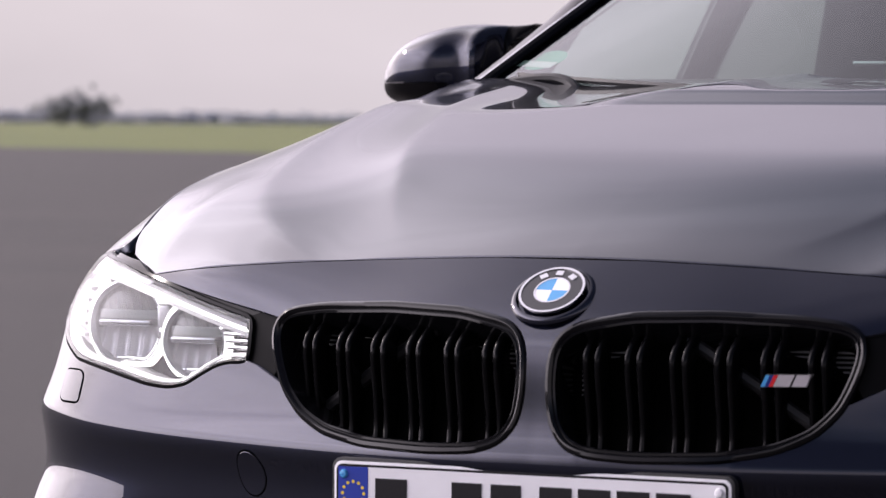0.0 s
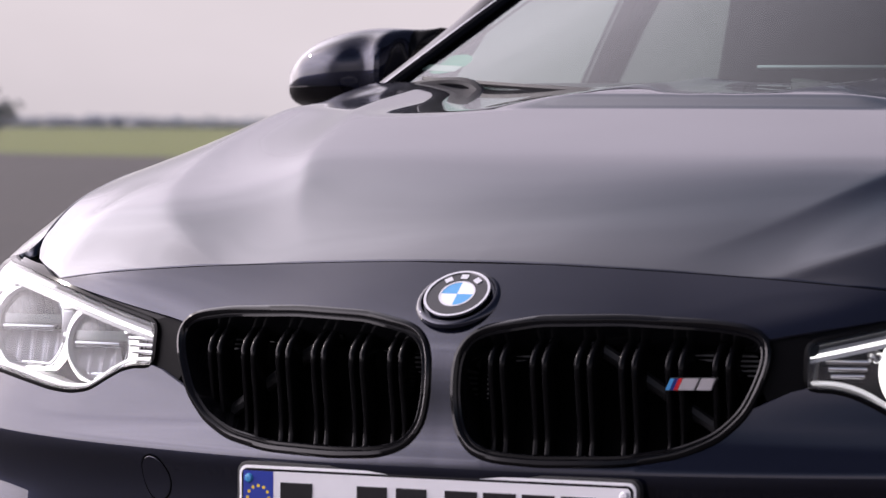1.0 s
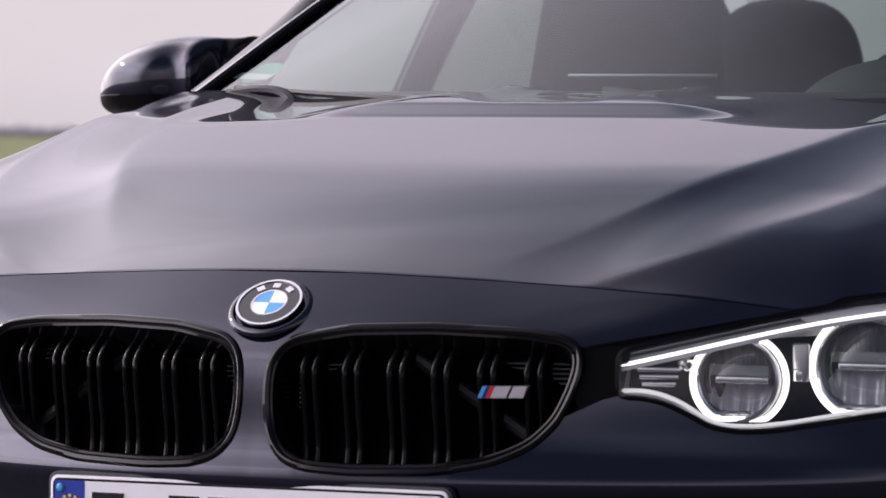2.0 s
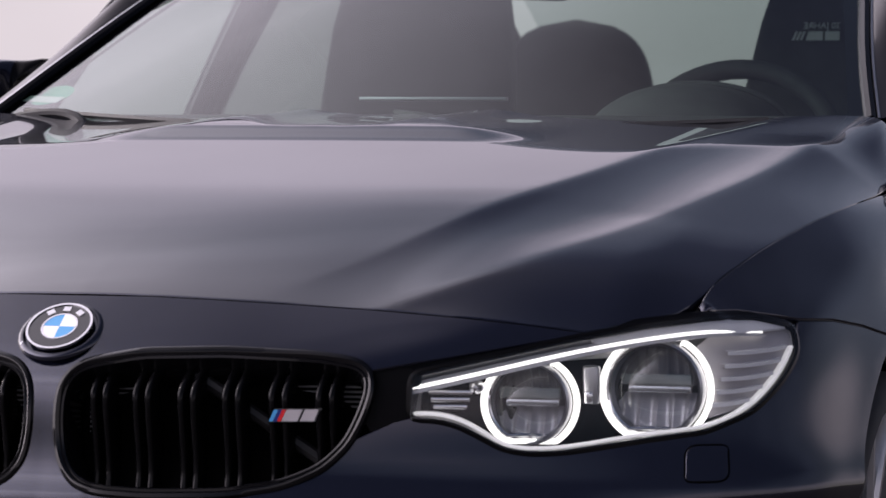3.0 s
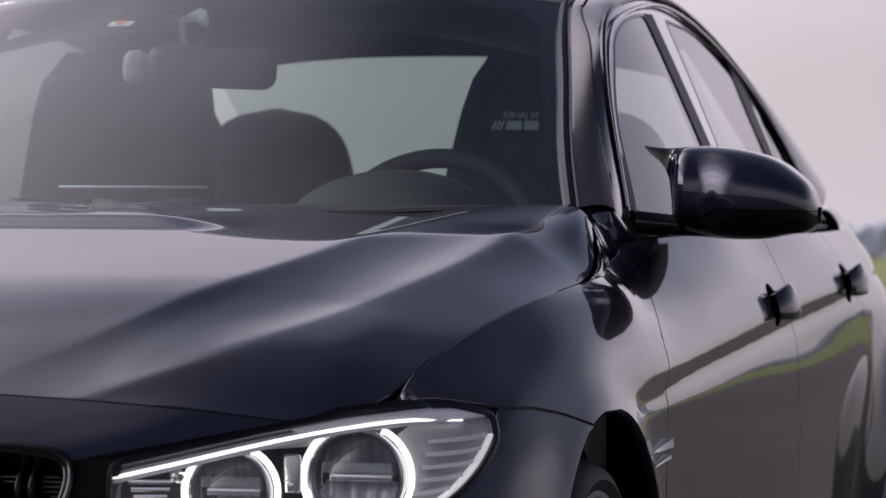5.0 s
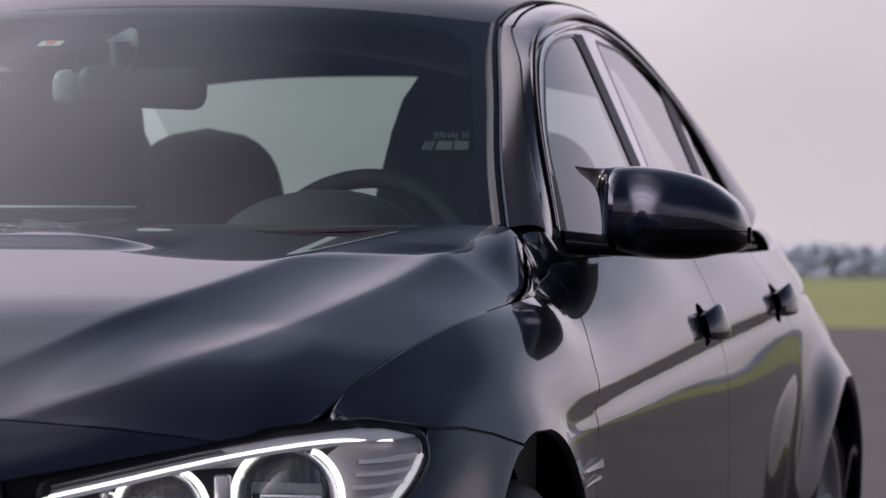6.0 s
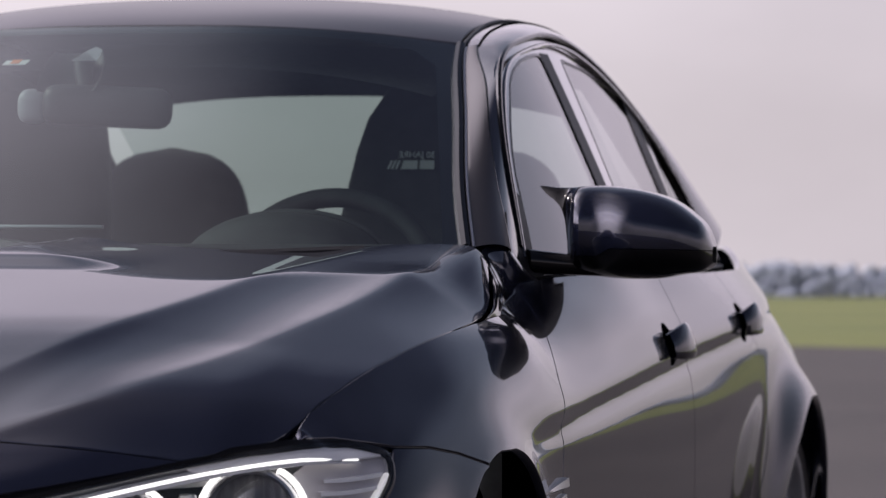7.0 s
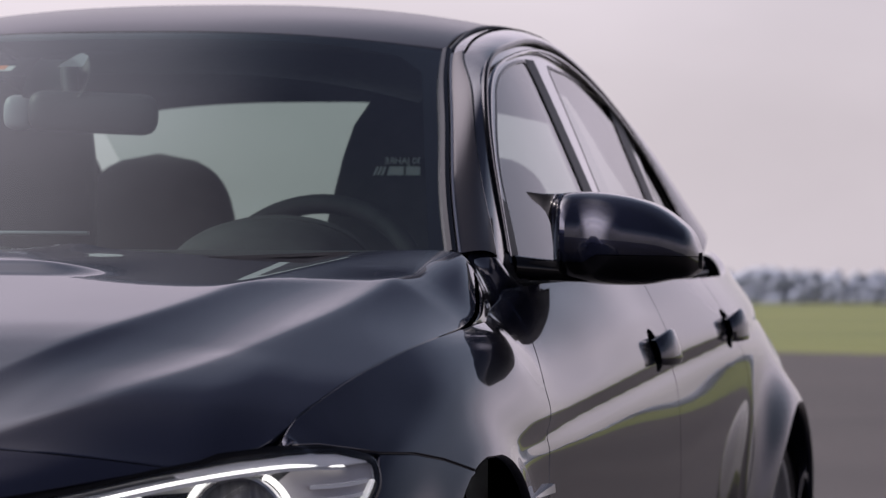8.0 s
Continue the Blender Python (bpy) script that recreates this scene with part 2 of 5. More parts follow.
# how far the body leans inwards of the plan, by height, at stations along it
LEAN_IN = [
    (-.2, [(.15, .10), (.25, .03), (.38, .014), (.43, .010), (.475, .005), (.498, -.005), (.511, -.009), (.535, .000), (.56, .008), (.62, .014), (.66, .024), (.69, .042), (.72, .072), (.75, .107), (.80, .17)]),
    (0, [(.15, .10), (.25, .03), (.38, .014), (.43, .010), (.475, .005), (.498, -.005), (.511, -.009), (.535, .000), (.56, .008), (.62, .014), (.66, .024), (.69, .042), (.72, .072), (.75, .107), (.80, .17)]),
    (.30, [(.15, .10), (.25, .03), (.38, .014), (.43, .010), (.475, .005), (.498, -.005), (.511, -.009), (.535, .000), (.56, .008), (.62, .016), (.66, .026), (.69, .044), (.72, .070), (.75, .100), (.80, .16)]),
    (.55, [(.15, .10), (.25, .03), (.38, .014), (.43, .008), (.475, .003), (.497, -.006), (.511, -.011), (.535, -.004), (.57, .004), (.60, .010), (.64, .015), (.68, .020), (.72, .034), (.75, .060), (.80, .14)]),
    (.85, [(.15, .08), (.25, .02), (.32, -.026), (.375, -.024), (.42, -.011), (.455, -.001), (.49, -.002), (.513, -.006), (.528, -.0075), (.552, -.001), (.59, .012), (.62, .020), (.66, .031), (.69, .042), (.72, .056), (.75, .080), (.80, .15)]),
    (1.05, [(.15, .06), (.25, .02), (.32, -.026), (.375, -.024), (.42, -.011), (.455, -.001), (.49, -.002), (.517, -.006), (.532, -.0075), (.555, -.001), (.60, .011), (.64, .020), (.68, .032), (.71, .046), (.74, .066), (.77, .10), (.82, .18)]),
    (1.30, [(.15, .05), (.25, .03), (.38, .010), (.50, .002), (.58, .0), (.62, .002), (.66, .005), (.70, .011), (.73, .021), (.77, .042), (.81, .076), (.85, .13)]),
    (1.55, [(.15, .04), (.25, .02), (.38, .006), (.50, .0), (.58, -.004), (.66, -.002), (.70, .000), (.74, .006), (.78, .018), (.82, .038), (.86, .072), (.90, .13)]),
    (1.75, [(.15, .05), (.25, .03), (.38, .010), (.50, .002), (.60, .0), (.68, .001), (.72, .002), (.76, .006), (.80, .014), (.84, .028), (.88, .054), (.92, .105)]),
    (1.95, [(.15, .06), (.25, .035), (.38, .012), (.50, .0035), (.60, .0008), (.68, .0), (.72, .0014), (.76, .008), (.80, .018), (.85, .036), (.90, .062), (.95, .10)]),
    (2.3, [(.15, .07), (.25, .040), (.38, .014), (.50, .004), (.60, .0009), (.68, .0), (.72, .0012), (.76, .007), (.80, .017), (.85, .033), (.90, .058), (.95, .09)]),
    (3.0, [(.15, .08), (.25, .050), (.38, .018), (.50, .006), (.60, .0014), (.68, .0), (.72, .0004), (.76, .004), (.80, .010), (.85, .022), (.90, .045), (.95, .075)]),
    (4.2, [(.15, .10), (.25, .065), (.38, .028), (.50, .012), (.60, .004), (.68, .0), (.74, .001), (.79, .006), (.84, .016), (.88, .032), (.93, .060), (.98, .095), (1.03, .13)]),
    (4.75, [(.15, .08), (.25, .05), (.38, .02), (.50, .008), (.60, .004), (.68, .012), (.76, .030), (.82, .056), (.87, .088), (.92, .120), (.97, .160), (1.0, .19), (1.05, .25)]),
    (5.25, [(.15, .08), (.25, .05), (.38, .02), (.50, .008), (.60, .008), (.68, .02), (.76, .04), (.82, .065), (.87, .10), (.92, .15), (.97, .22), (1.0, .27)]),
    (5.9, [(.15, .10), (.25, .05), (.38, .0), (.60, .0), (.76, .006), (.85, .02), (.92, .05), (1.0, .13)]),
    (6.6, [(.15, .14), (.25, .06), (.38, .0), (.60, .01), (.76, .03), (.85, .05), (.95, .08), (1.0, .10)]),
]
_sa = [a for a, _ in LEAN_IN]
_sz = [nat(*zip(*rows)) for _, rows in LEAN_IN]
_sw = nat(_sa, np.eye(len(_sa)))

FRONT_AXLE, REAR_AXLE, HUB = .80, 3.61, .325


def flare(y, z, axle, size, width):
    """The blister of the body round a wheel."""
    r = np.hypot(y - axle, (z - HUB) * 1.0)
    return size * np.exp(-np.clip((r - .36) / width, 0, None) ** 2 * 1.2) * step(.15, .3, z)


def flank(a, z):
    """A point of the outer skin: length along the plan and height."""
    a, z = np.asarray(a, float), np.asarray(z, float)
    w = _sw(np.clip(a, -.2, 6.6))
    inset = sum(w[..., k] * f(z) for k, f in enumerate(_sz))
    c = plan(a)
    d = plan(a + .002) - plan(a - .002)
    d /= np.linalg.norm(d, axis=-1)[..., None]
    out = np.stack([d[..., 1], -d[..., 0]], -1)
    y = c[..., 1]
    # the sharp line at the door handles, with a hollow under it
    line = .725 + .0625 * (y - 1.016)
    s = z - line
    on = step(.88, 1.25, y) * step(4.5, 4.2, y)
    ridge = on * (-.006 * np.exp(-((s + .012) / .016) ** 2) + .004 * np.exp(-((s - .016) / .03) ** 2))
    side = step(.35, .6, y)
    push = -inset + ridge + side * (flare(y, z, FRONT_AXLE, .014, .055) + flare(y, z, REAR_AXLE, .066, .105) * step(2.9, 3.4, y))
    q = c + out * push[..., None]
    # the wing curls in to meet the bonnet's edge
    yc = np.clip(q[..., 1], .36, 2.6)
    ze = np.where(yc < 1.30, WING_Z(yc), SHOULDER_Z(yc))
    at_edge = sum(w[..., k] * f(ze) for k, f in enumerate(_sz))
    need = (c + out * (-at_edge)[..., None])[..., 0] - np.where(yc < 1.30, WING_X(yc), SHOULDER_X(yc))
    up = np.clip((z - .66) / (ze - .66), 0, 1.15)
    q[..., 0] -= need * up**3.4 * step(.30, .40, q[..., 1]) * step(2.5, 1.9, q[..., 1])
    return np.concatenate([q, z[..., None]], -1)


# the bonnet: height over the plan
def MIDLINE(y):
    y = np.asarray(y, float) - .165
    return .755 + .177 * y + .0561 * (1 - np.exp(-np.clip(y, -.12, None) / .17))


INNER_FOLD = nat([.20, .286, .364, .459, .558, .667, .776, .907, 1.125, 1.36], [.235, .292, .337, .378, .421, .463, .496, .527, .574, .610])
OUTER_FOLD = nat([.18, .25, .32, .396, .47, .55, .682, .827, 1.006, 1.235, 1.38], [.36, .434, .497, .545, .582, .611, .649, .680, .701, .708, .706])
# where the climb of the bonnet eases towards the screen: a lip across the middle, a knuckle beside it, further forward at the sides
EASE = nat([0, .06, .105, .15, .20, .26, .33, .41, .47, .52, .56, .62, .72], [1.005, 1.005, 1.04, 1.09, 1.02, .965, .925, .895, .89, .91, .96, 1.02, 1.06])
EDGE_Y = [.18, .28, .356, .418, .457, .503, .623, .75, 1.0, 1.10, 1.20, 1.28, 1.36]
EDGE_X = nat(EDGE_Y, [.52, .655, .720, .740, .750, .760, .780, .796, .806, .803, .794, .777, .757])
EDGE_Z = nat(EDGE_Y, [.728, .722, .751, .778, .791, .805, .831, .851, .873, .882, .900, .926, .955])

WING_X = nat([.18, .28, .356, .418, .457, .503, .623, .75, 1.0, 1.21, 1.36], [.52, .655, .720, .740, .750, .760, .780, .796, .806, .803, .790])
WING_Z = nat([.18, .28, .356, .418, .457, .503, .623, .75, 1.0, 1.21, 1.36], [.728, .722, .751, .778, .791, .805, .831, .851, .873, .885, .890])

# the shoulder goes on to the foot of the side glass
SHOULDER_X = nat([1.0, 1.21, 1.30, 1.5, 1.8, 2.2, 2.6], [.806, .803, .797, .786, .803, .826, .83])
SHOULDER_Z = nat([1.0, 1.21, 1.30, 1.5, 1.8, 2.2, 2.6], [.873, .885, .890, .926, .942, .948, .955])


def soft(x, c, w):
    """Nought before c, then rising one in one, rounded over w."""
    return w * np.logaddexp(0, (x - c) / w)


def bonnet_fall(x, y):
    """The fall from the midline outwards: nearly level, a fold, a hollow band, a second fold."""
    x1, x2 = INNER_FOLD(y), OUTER_FOLD(y)
    on = step(1.42, 1.15, y)
    d1, d2, span = .27 * on * step(.16, .60, y), -.06 * on * step(.30, .80, y), x2 - x1
    g = np.minimum(soft(x, x1, .0045), span)
    return (.012 + .040 * step(.55, .17, y)) * np.minimum(x, x2) ** 2 + d1 * g - (d1 - d2) * g * g / (2 * span), x2


def bonnet_z(x, y):
    x, y = np.abs(np.asarray(x, float)), np.asarray(y, float)
    yc = np.clip(y, .18, 1.4)
    xe = EDGE_X(yc)
    ease = .090 * soft(y, EASE(np.clip(x, 0, .72)), .009)
    mid = MIDLINE(y) - ease
    fall, x2 = bonnet_fall(x, yc)
    whole, _ = bonnet_fall(xe, yc)
    rest = MIDLINE(yc) - .090 * soft(yc, EASE(np.full(np.shape(yc), .72)), .009) - EDGE_Z(yc) - whole
    w = .0055 + .02 * step(1.05, 1.35, yc)
    lin = soft(x, x2, w) / soft(xe, x2, w)
    late = np.clip((x - x2) / (xe - x2), 0, None) ** (2.2 + 2.0 * step(1.1, 1.38, yc))
    k = .80 - .5 * step(1.05, 1.38, yc)
    # a short steep rise across the middle, up to the lip
    lip = .011 * step(.36, .22, x) * (step(.935, 1.0, y) - step(1.01, 1.34, y))
    return mid - fall - rest * (k * lin + (1 - k) * late) + lip


HOOD_LINE = [(0, .754), (.10, .753), (.20, .750), (.30, .746), (.40, .741), (.50, .734), (.585, .726), (.655, .717)]
_h = flank(np.array([a for a, _ in HOOD_LINE]), np.array([z for _, z in HOOD_LINE]))
NOSE_EDGE = nat(_h[:, 0], _h[:, 1])
NOSE_FIX = nat(_h[:, 0], _h[:, 2] - bonnet_z(_h[:, 0], _h[:, 1]))


def bonnet(x, y):
    """The bonnet, drawn to the nose panel at its front edge."""
    x, y = np.asarray(x, float), np.asarray(y, float)
    r = np.clip(np.abs(x), 0, .66)
    near = y - NOSE_EDGE(r)
    return np.stack([x, y, bonnet_z(x, y) + NOSE_FIX(r) * step(.44, -.01, near) * step(.715, .625, np.abs(x)) - .001], -1)


# the side glass, the roof and the screens
def glass_x(y, z):
    y, z = np.asarray(y, float), np.asarray(z, float)
    h = z - .95
    bow = .05 * np.clip((2.4 - y) / .8, 0, None) ** 2 + .030 * np.clip((y - 2.5) / 1.2, 0, None) ** 2
    return .802 - .42 * h - .10 * h * h - bow


def side_glass(y, z):
    return np.stack([glass_x(y, z), np.asarray(y, float), np.asarray(z, float)], -1)


# the outer line of the window surround, and the panes in it (y, z)
FRAME = [(1.60, .940), (1.652, .988), (1.719, 1.068), (1.768, 1.122), (1.829, 1.178), (1.910, 1.236), (2.005, 1.287), (2.132, 1.325), (2.259, 1.345), (2.457, 1.367), (2.612, 1.376), (2.80, 1.372),
         (2.973, 1.353), (3.106, 1.329), (3.308, 1.273), (3.462, 1.194), (3.535, 1.114), (3.580, 1.058), (3.630, 1.000)]
FRONT_PANE = [(1.690, .962), (1.779, 1.056), (1.806, 1.097), (1.853, 1.143), (1.921, 1.191), (2.041, 1.261), (2.105, 1.285), (2.195, 1.306), (2.296, 1.321), (2.423, 1.333), (2.411, 1.223), (2.399, 1.105), (2.388, .966)]
REAR_PANE = [(2.629, 1.336), (2.843, 1.332), (3.063, 1.315), (3.218, 1.299), (3.211, 1.287), (3.165, 1.192), (3.148, 1.099), (3.135, .985), (2.545, .972), (2.565, 1.105), (2.596, 1.221)]
QUARTER_PANE = [(3.320, 1.265), (3.410, 1.234), (3.475, 1.176), (3.495, 1.119), (3.505, 1.06), (3.50, 1.02), (3.285, 1.0), (3.300, 1.098), (3.345, 1.194)]
_f = along(FRAME, 200)
WINDOW_TOP = pieces(_f[:, 0], _f[:, 1])
ROOF_EDGE = [(.800, 1.335, .893), (.770, 1.375, .932), (.718, 1.425, .982), (.668, 1.61, 1.078), (.612, 1.86, 1.195), (.562, 2.08, 1.288), (.540, 2.205, 1.334), (.532, 2.40, 1.378), (.535, 2.75, 1.408),
             (.540, 3.1, 1.392), (.550, 3.42, 1.318), (.575, 3.75, 1.200), (.62, 4.05, 1.065)]
ROOF_MID = nat([1.9, 2.08, 2.4, 2.75, 3.1, 3.40, 3.75, 4.05], [1.295, 1.362, 1.428, 1.456, 1.446, 1.385, 1.225, 1.085])


def roof(x, y):
    x, y = np.asarray(x, float), np.asarray(y, float)
    e = nat([p[1] for p in ROOF_EDGE], [(p[0], p[2]) for p in ROOF_EDGE])(y)
    t = np.abs(x) / e[..., 0]
    zm = ROOF_MID(y)
    return np.stack([x, y, zm - (zm - e[..., 1]) * t**2.6], -1)


def screen(s, t):
    """The windscreen: s from -1 to 1 across, t from 0 at its foot to 1 at the roof."""
    s, t = np.asarray(s, float), np.asarray(t, float)
    r = np.abs(s)
    x = s * (.708 + (.536 - .708) * t)
    y = 1.29 + .135 * r**2.2 + t * (2.08 - 1.29 - .135 * r**2.2 + .125 * r**2.6) - .0 * t
    z = .955 + .025 * r**2 + t * (1.362 - .955 - .025 * r**2 - .028 * r**3) + .022 * np.sin(np.pi * t) * (1 - .5 * r**2)
    return np.stack([x, y, z], -1)


# ---- mesh helpers ----
def link(name, mesh, mat, parent=None, label=""):
    ob = new(name, mesh)
    if mat:
        mesh.materials.append(mat)
    ob.parent = parent
    if label:
        ob["label"] = label
    return ob


def part(name, bm, mat, parent, label="", smooth=True):
    me = bpy.data.meshes.new(name)
    bmesh.ops.recalc_face_normals(bm, faces=bm.faces[:])
    bm.to_mesh(me)
    bm.free()
    me.polygons.foreach_set("use_smooth", [smooth] * len(me.polygons))
    if smooth:
        me.set_sharp_from_angle(angle=radians(38))
    return link(name, me, mat, parent, label)


def inside(poly, pts):
    x, y = pts[:, 0], pts[:, 1]
    r = np.zeros(len(pts), bool)
    for (x0, y0), (x1, y1) in zip(poly, np.roll(poly, -1, 0)):
        c = (y0 > y) != (y1 > y)
        with np.errstate(divide="ignore", invalid="ignore"):
            r ^= c & (x < (x1 - x0) * (y - y0) / (y1 - y0) + x0)
    return r


def refine(poly, gap):
    out = []
    p = np.asarray(poly, float)
    for a, b in zip(p, np.roll(p, -1, 0)):
        n = max(1, int(np.ceil(np.linalg.norm(b - a) / gap)))
        out += [a + (b - a) * k / n for k in range(n)]
    return np.array(out)


def patch(name, surf, outline, mat, parent, grid=.02, holes=(), depth=.012, flip=False, side=1, label="", lift=0.0, lines=()):
    """A panel of a curved surface, cut to an outline in the surface's own two coordinates, with its edges turned in by depth and true smooth normals."""
    from mathutils.geometry import delaunay_2d_cdt
    loops = [refine(outline, grid * .55)] + [refine(h, grid * .55) for h in holes]
    lo, hi = loops[0].min(0), loops[0].max(0)
    gx, gy = np.meshgrid(np.arange(lo[0] + grid / 2, hi[0], grid), np.arange(lo[1] + grid / 2, hi[1], grid))
    pts = np.stack([gx.ravel(), gy.ravel()], 1)
    keep = inside(loops[0], pts)
    for h in loops[1:]:
        keep &= ~inside(h, pts)
    pts = pts[keep]
    rules = []
    for ln in lines:
        ln = np.asarray(ln, float)
        n = max(2, int(np.ceil(np.linalg.norm(np.diff(ln, axis=0), axis=1).sum() / (grid * .6))))
        q = along(ln, n)
        rules.append(q[inside(loops[0], q)])
    edge = np.concatenate(loops + rules)
    if len(pts):
        far = np.ones(len(pts), bool)
        for k in range(0, len(edge), 200):
            far &= (((pts[:, None] - edge[None, k:k + 200]) ** 2).sum(2) > (grid * .45) ** 2).all(1)
        pts = pts[far]
    uv = np.concatenate([edge, pts])
    edges, start = [], 0
    for lp in loops:
        n = len(lp)
        edges += [(start + k, start + (k + 1) % n) for k in range(n)]
        start += n
    for q in rules:
        edges += [(start + k, start + k + 1) for k in range(len(q) - 1)]
        start += len(q)
    got = delaunay_2d_cdt([Vector(p) for p in uv], edges, [], 0, 1e-7)
    v2 = np.array([tuple(v) for v in got[0]])
    tri = np.array([f for f in got[2] if len(f) == 3])
    mid = v2[tri].mean(1)
    ok = inside(loops[0], mid)
    for h in loops[1:]:
        ok &= ~inside(h, mid)
    tri = tri[ok]

    def place(q):
        p = surf(q[:, 0], q[:, 1])
        e = 8e-4
        du = surf(q[:, 0] + e, q[:, 1]) - surf(q[:, 0] - e, q[:, 1])
        dv = surf(q[:, 0], q[:, 1] + e) - surf(q[:, 0], q[:, 1] - e)
        n = np.cross(du, dv)
        n /= np.linalg.norm(n, axis=1)[:, None] + 1e-12
        return p, (-n if flip else n)
    p, n = place(v2)
    p = p + n * lift
    # wind the faces to agree with the normals
    f0 = np.cross(p[tri[:, 1]] - p[tri[:, 0]], p[tri[:, 2]] - p[tri[:, 0]])
    turn = (f0 * n[tri[:, 0]]).sum(1) < 0
    tri[turn] = tri[turn][:, ::-1]
    P, N, F = [p], [n], [list(t) for t in tri]
    base = len(p)
    if depth:
        for k, lp in enumerate(loops):
            q, m = place(lp)
            q = q + m * lift
            t = np.roll(q, -1, 0) - np.roll(q, 1, 0)
            o = np.cross(t, m)
            o /= np.linalg.norm(o, axis=1)[:, None] + 1e-12
            c = q.mean(0)
            if ((q - c) * o).sum() * (1 if k == 0 else -1) < 0:
                o = -o
            c = len(q)
            P += [q, q - m * .0022 + o * .0012, q - m * depth]
            N += [m * .8 + o * .6, o * .8 + m * .6, o]
            for r in range(2):
                for i in range(c):
                    j = (i + 1) % c
                    F.append([base + r * c + i, base + r * c + j, base + (r + 1) * c + j, base + (r + 1) * c + i])
            base += 3 * c
    P, N = np.concatenate(P), np.concatenate(N)
    if side < 0:
        P = P * (-1, 1, 1)
        N = N * (-1, 1, 1)
        F = [f[::-1] for f in F]
    # quads of the turned edge: agree with their normals
    for i, f in enumerate(F):
        if len(f) == 4:
            w = np.cross(P[f[1]] - P[f[0]], P[f[2]] - P[f[0]])
            if w @ N[f[0]] < 0:
                F[i] = f[::-1]
    me = bpy.data.meshes.new(name)
    me.from_pydata([tuple(v) for v in P], [], [tuple(int(i) for i in f) for f in F])
    me.polygons.foreach_set("use_smooth", [True] * len(me.polygons))
    me.normals_split_custom_set_from_vertices([tuple(v) for v in N / np.linalg.norm(N, axis=1)[:, None]])
    return link(name, me, mat, parent, label)


def sheet(rows, closed=False):
    """A bmesh through a grid of points."""
    bm = bmesh.new()
    vs = [[bm.verts.new(p) for p in r] for r in rows]
    n = len(rows[0])
    for a, b in zip(vs[:-1], vs[1:]):
        for i in range(n if closed else n - 1):
            bm.faces.new((a[i], a[(i + 1) % n], b[(i + 1) % n], b[i]))
    return bm


def tube(points, radius, sides=8, closed=False, flat=1.0, bm=None):
    """A rod along the points; radius may be a list, flat squeezes it."""
    bm = bm or bmesh.new()
    p = [Vector(q) for q in points]
    n = len(p)
    rad = radius if isinstance(radius, (list, tuple, np.ndarray)) else [radius] * n
    rings = []
    up = None
    for i in range(n):
        a, b = (p[(i - 1) % n], p[(i + 1) % n]) if closed else (p[max(i - 1, 0)], p[min(i + 1, n - 1)])
        d = (b - a).normalized()
        if up is None:
            up = Vector((0, 0, 1)) if abs(d.z) < .9 else Vector((0, 1, 0))
        s = d.cross(up).normalized()
        up = s.cross(d).normalized()
        rings.append([bm.verts.new(p[i] + (s * math.cos(2 * math.pi * k / sides) + up * flat * math.sin(2 * math.pi * k / sides)) * rad[i]) for k in range(sides)])
    for i in range(n if closed else n - 1):
        a, b = rings[i], rings[(i + 1) % n]
        for k in range(sides):
            bm.faces.new((a[k], a[(k + 1) % sides], b[(k + 1) % sides], b[k]))
    if not closed:
        bm.faces.new(rings[0][::-1])
        bm.faces.new(rings[-1])
    return bm


def box(size, at=(0, 0, 0), bevel=.0, turn=None, bm=None, segments=2):
    own = bmesh.new()
    bmesh.ops.create_cube(own, size=1)
    bmesh.ops.scale(own, vec=size, verts=own.verts)
    if bevel:
        bmesh.ops.bevel(own, geom=own.edges[:], offset=bevel, segments=segments, profile=.6, affect="EDGES")
    m = Matrix.Translation(at) @ (turn.to_4x4() if turn else Matrix())
    bmesh.ops.transform(own, matrix=m, verts=own.verts)
    if bm is None:
        return own
    me = bpy.data.meshes.new("t")
    own.to_mesh(me)
    own.free()
    bm.from_mesh(me)
    bpy.data.meshes.remove(me)
    return bm


def lathe(profile, steps=48, axis="X", bm=None):
    """Turns (radius, along) points about an axis."""
    bm = bm or bmesh.new()
    rows = []
    for k in range(steps):
        a = 2 * math.pi * k / steps
        c, s = math.cos(a), math.sin(a)
        rows.append([bm.verts.new((h, r * c, r * s) if axis == "X" else ((r * c, h, r * s) if axis == "Y" else (r * c, r * s, h))) for r, h in profile])
    for k in range(steps):
        a, b = rows[k], rows[(k + 1) % steps]
        for i in range(len(profile) - 1):
            bm.faces.new((a[i], a[i + 1], b[i + 1], b[i]))
    return bm


def moved(bm, m):
    bmesh.ops.transform(bm, matrix=m, verts=bm.verts)
    return bm


def mirrored(bm, side):
    if side < 0:
        bmesh.ops.scale(bm, vec=(-1, 1, 1), verts=bm.verts)
        bmesh.ops.reverse_faces(bm, faces=bm.faces[:])
    return bm


def slab(outline, depth, place, bevel=.0):
    """A flat shape (points in a plane) given depth; place maps plane coordinates (u, v, w) to the world."""
    bm = bmesh.new()
    f = bm.faces.new([bm.verts.new((u, v, 0)) for u, v in outline])
    r = bmesh.ops.extrude_face_region(bm, geom=[f])
    bmesh.ops.translate(bm, vec=(0, 0, depth), verts=[v for v in r["geom"] if isinstance(v, bmesh.types.BMVert)])
    if bevel:
        top = [e for e in bm.edges if all(v.co.z > depth * .9 for v in e.verts)]
        bmesh.ops.bevel(bm, geom=top, offset=bevel, segments=2, profile=.6, affect="EDGES")
    for v in bm.verts:
        v.co = place(*v.co)
    return bm


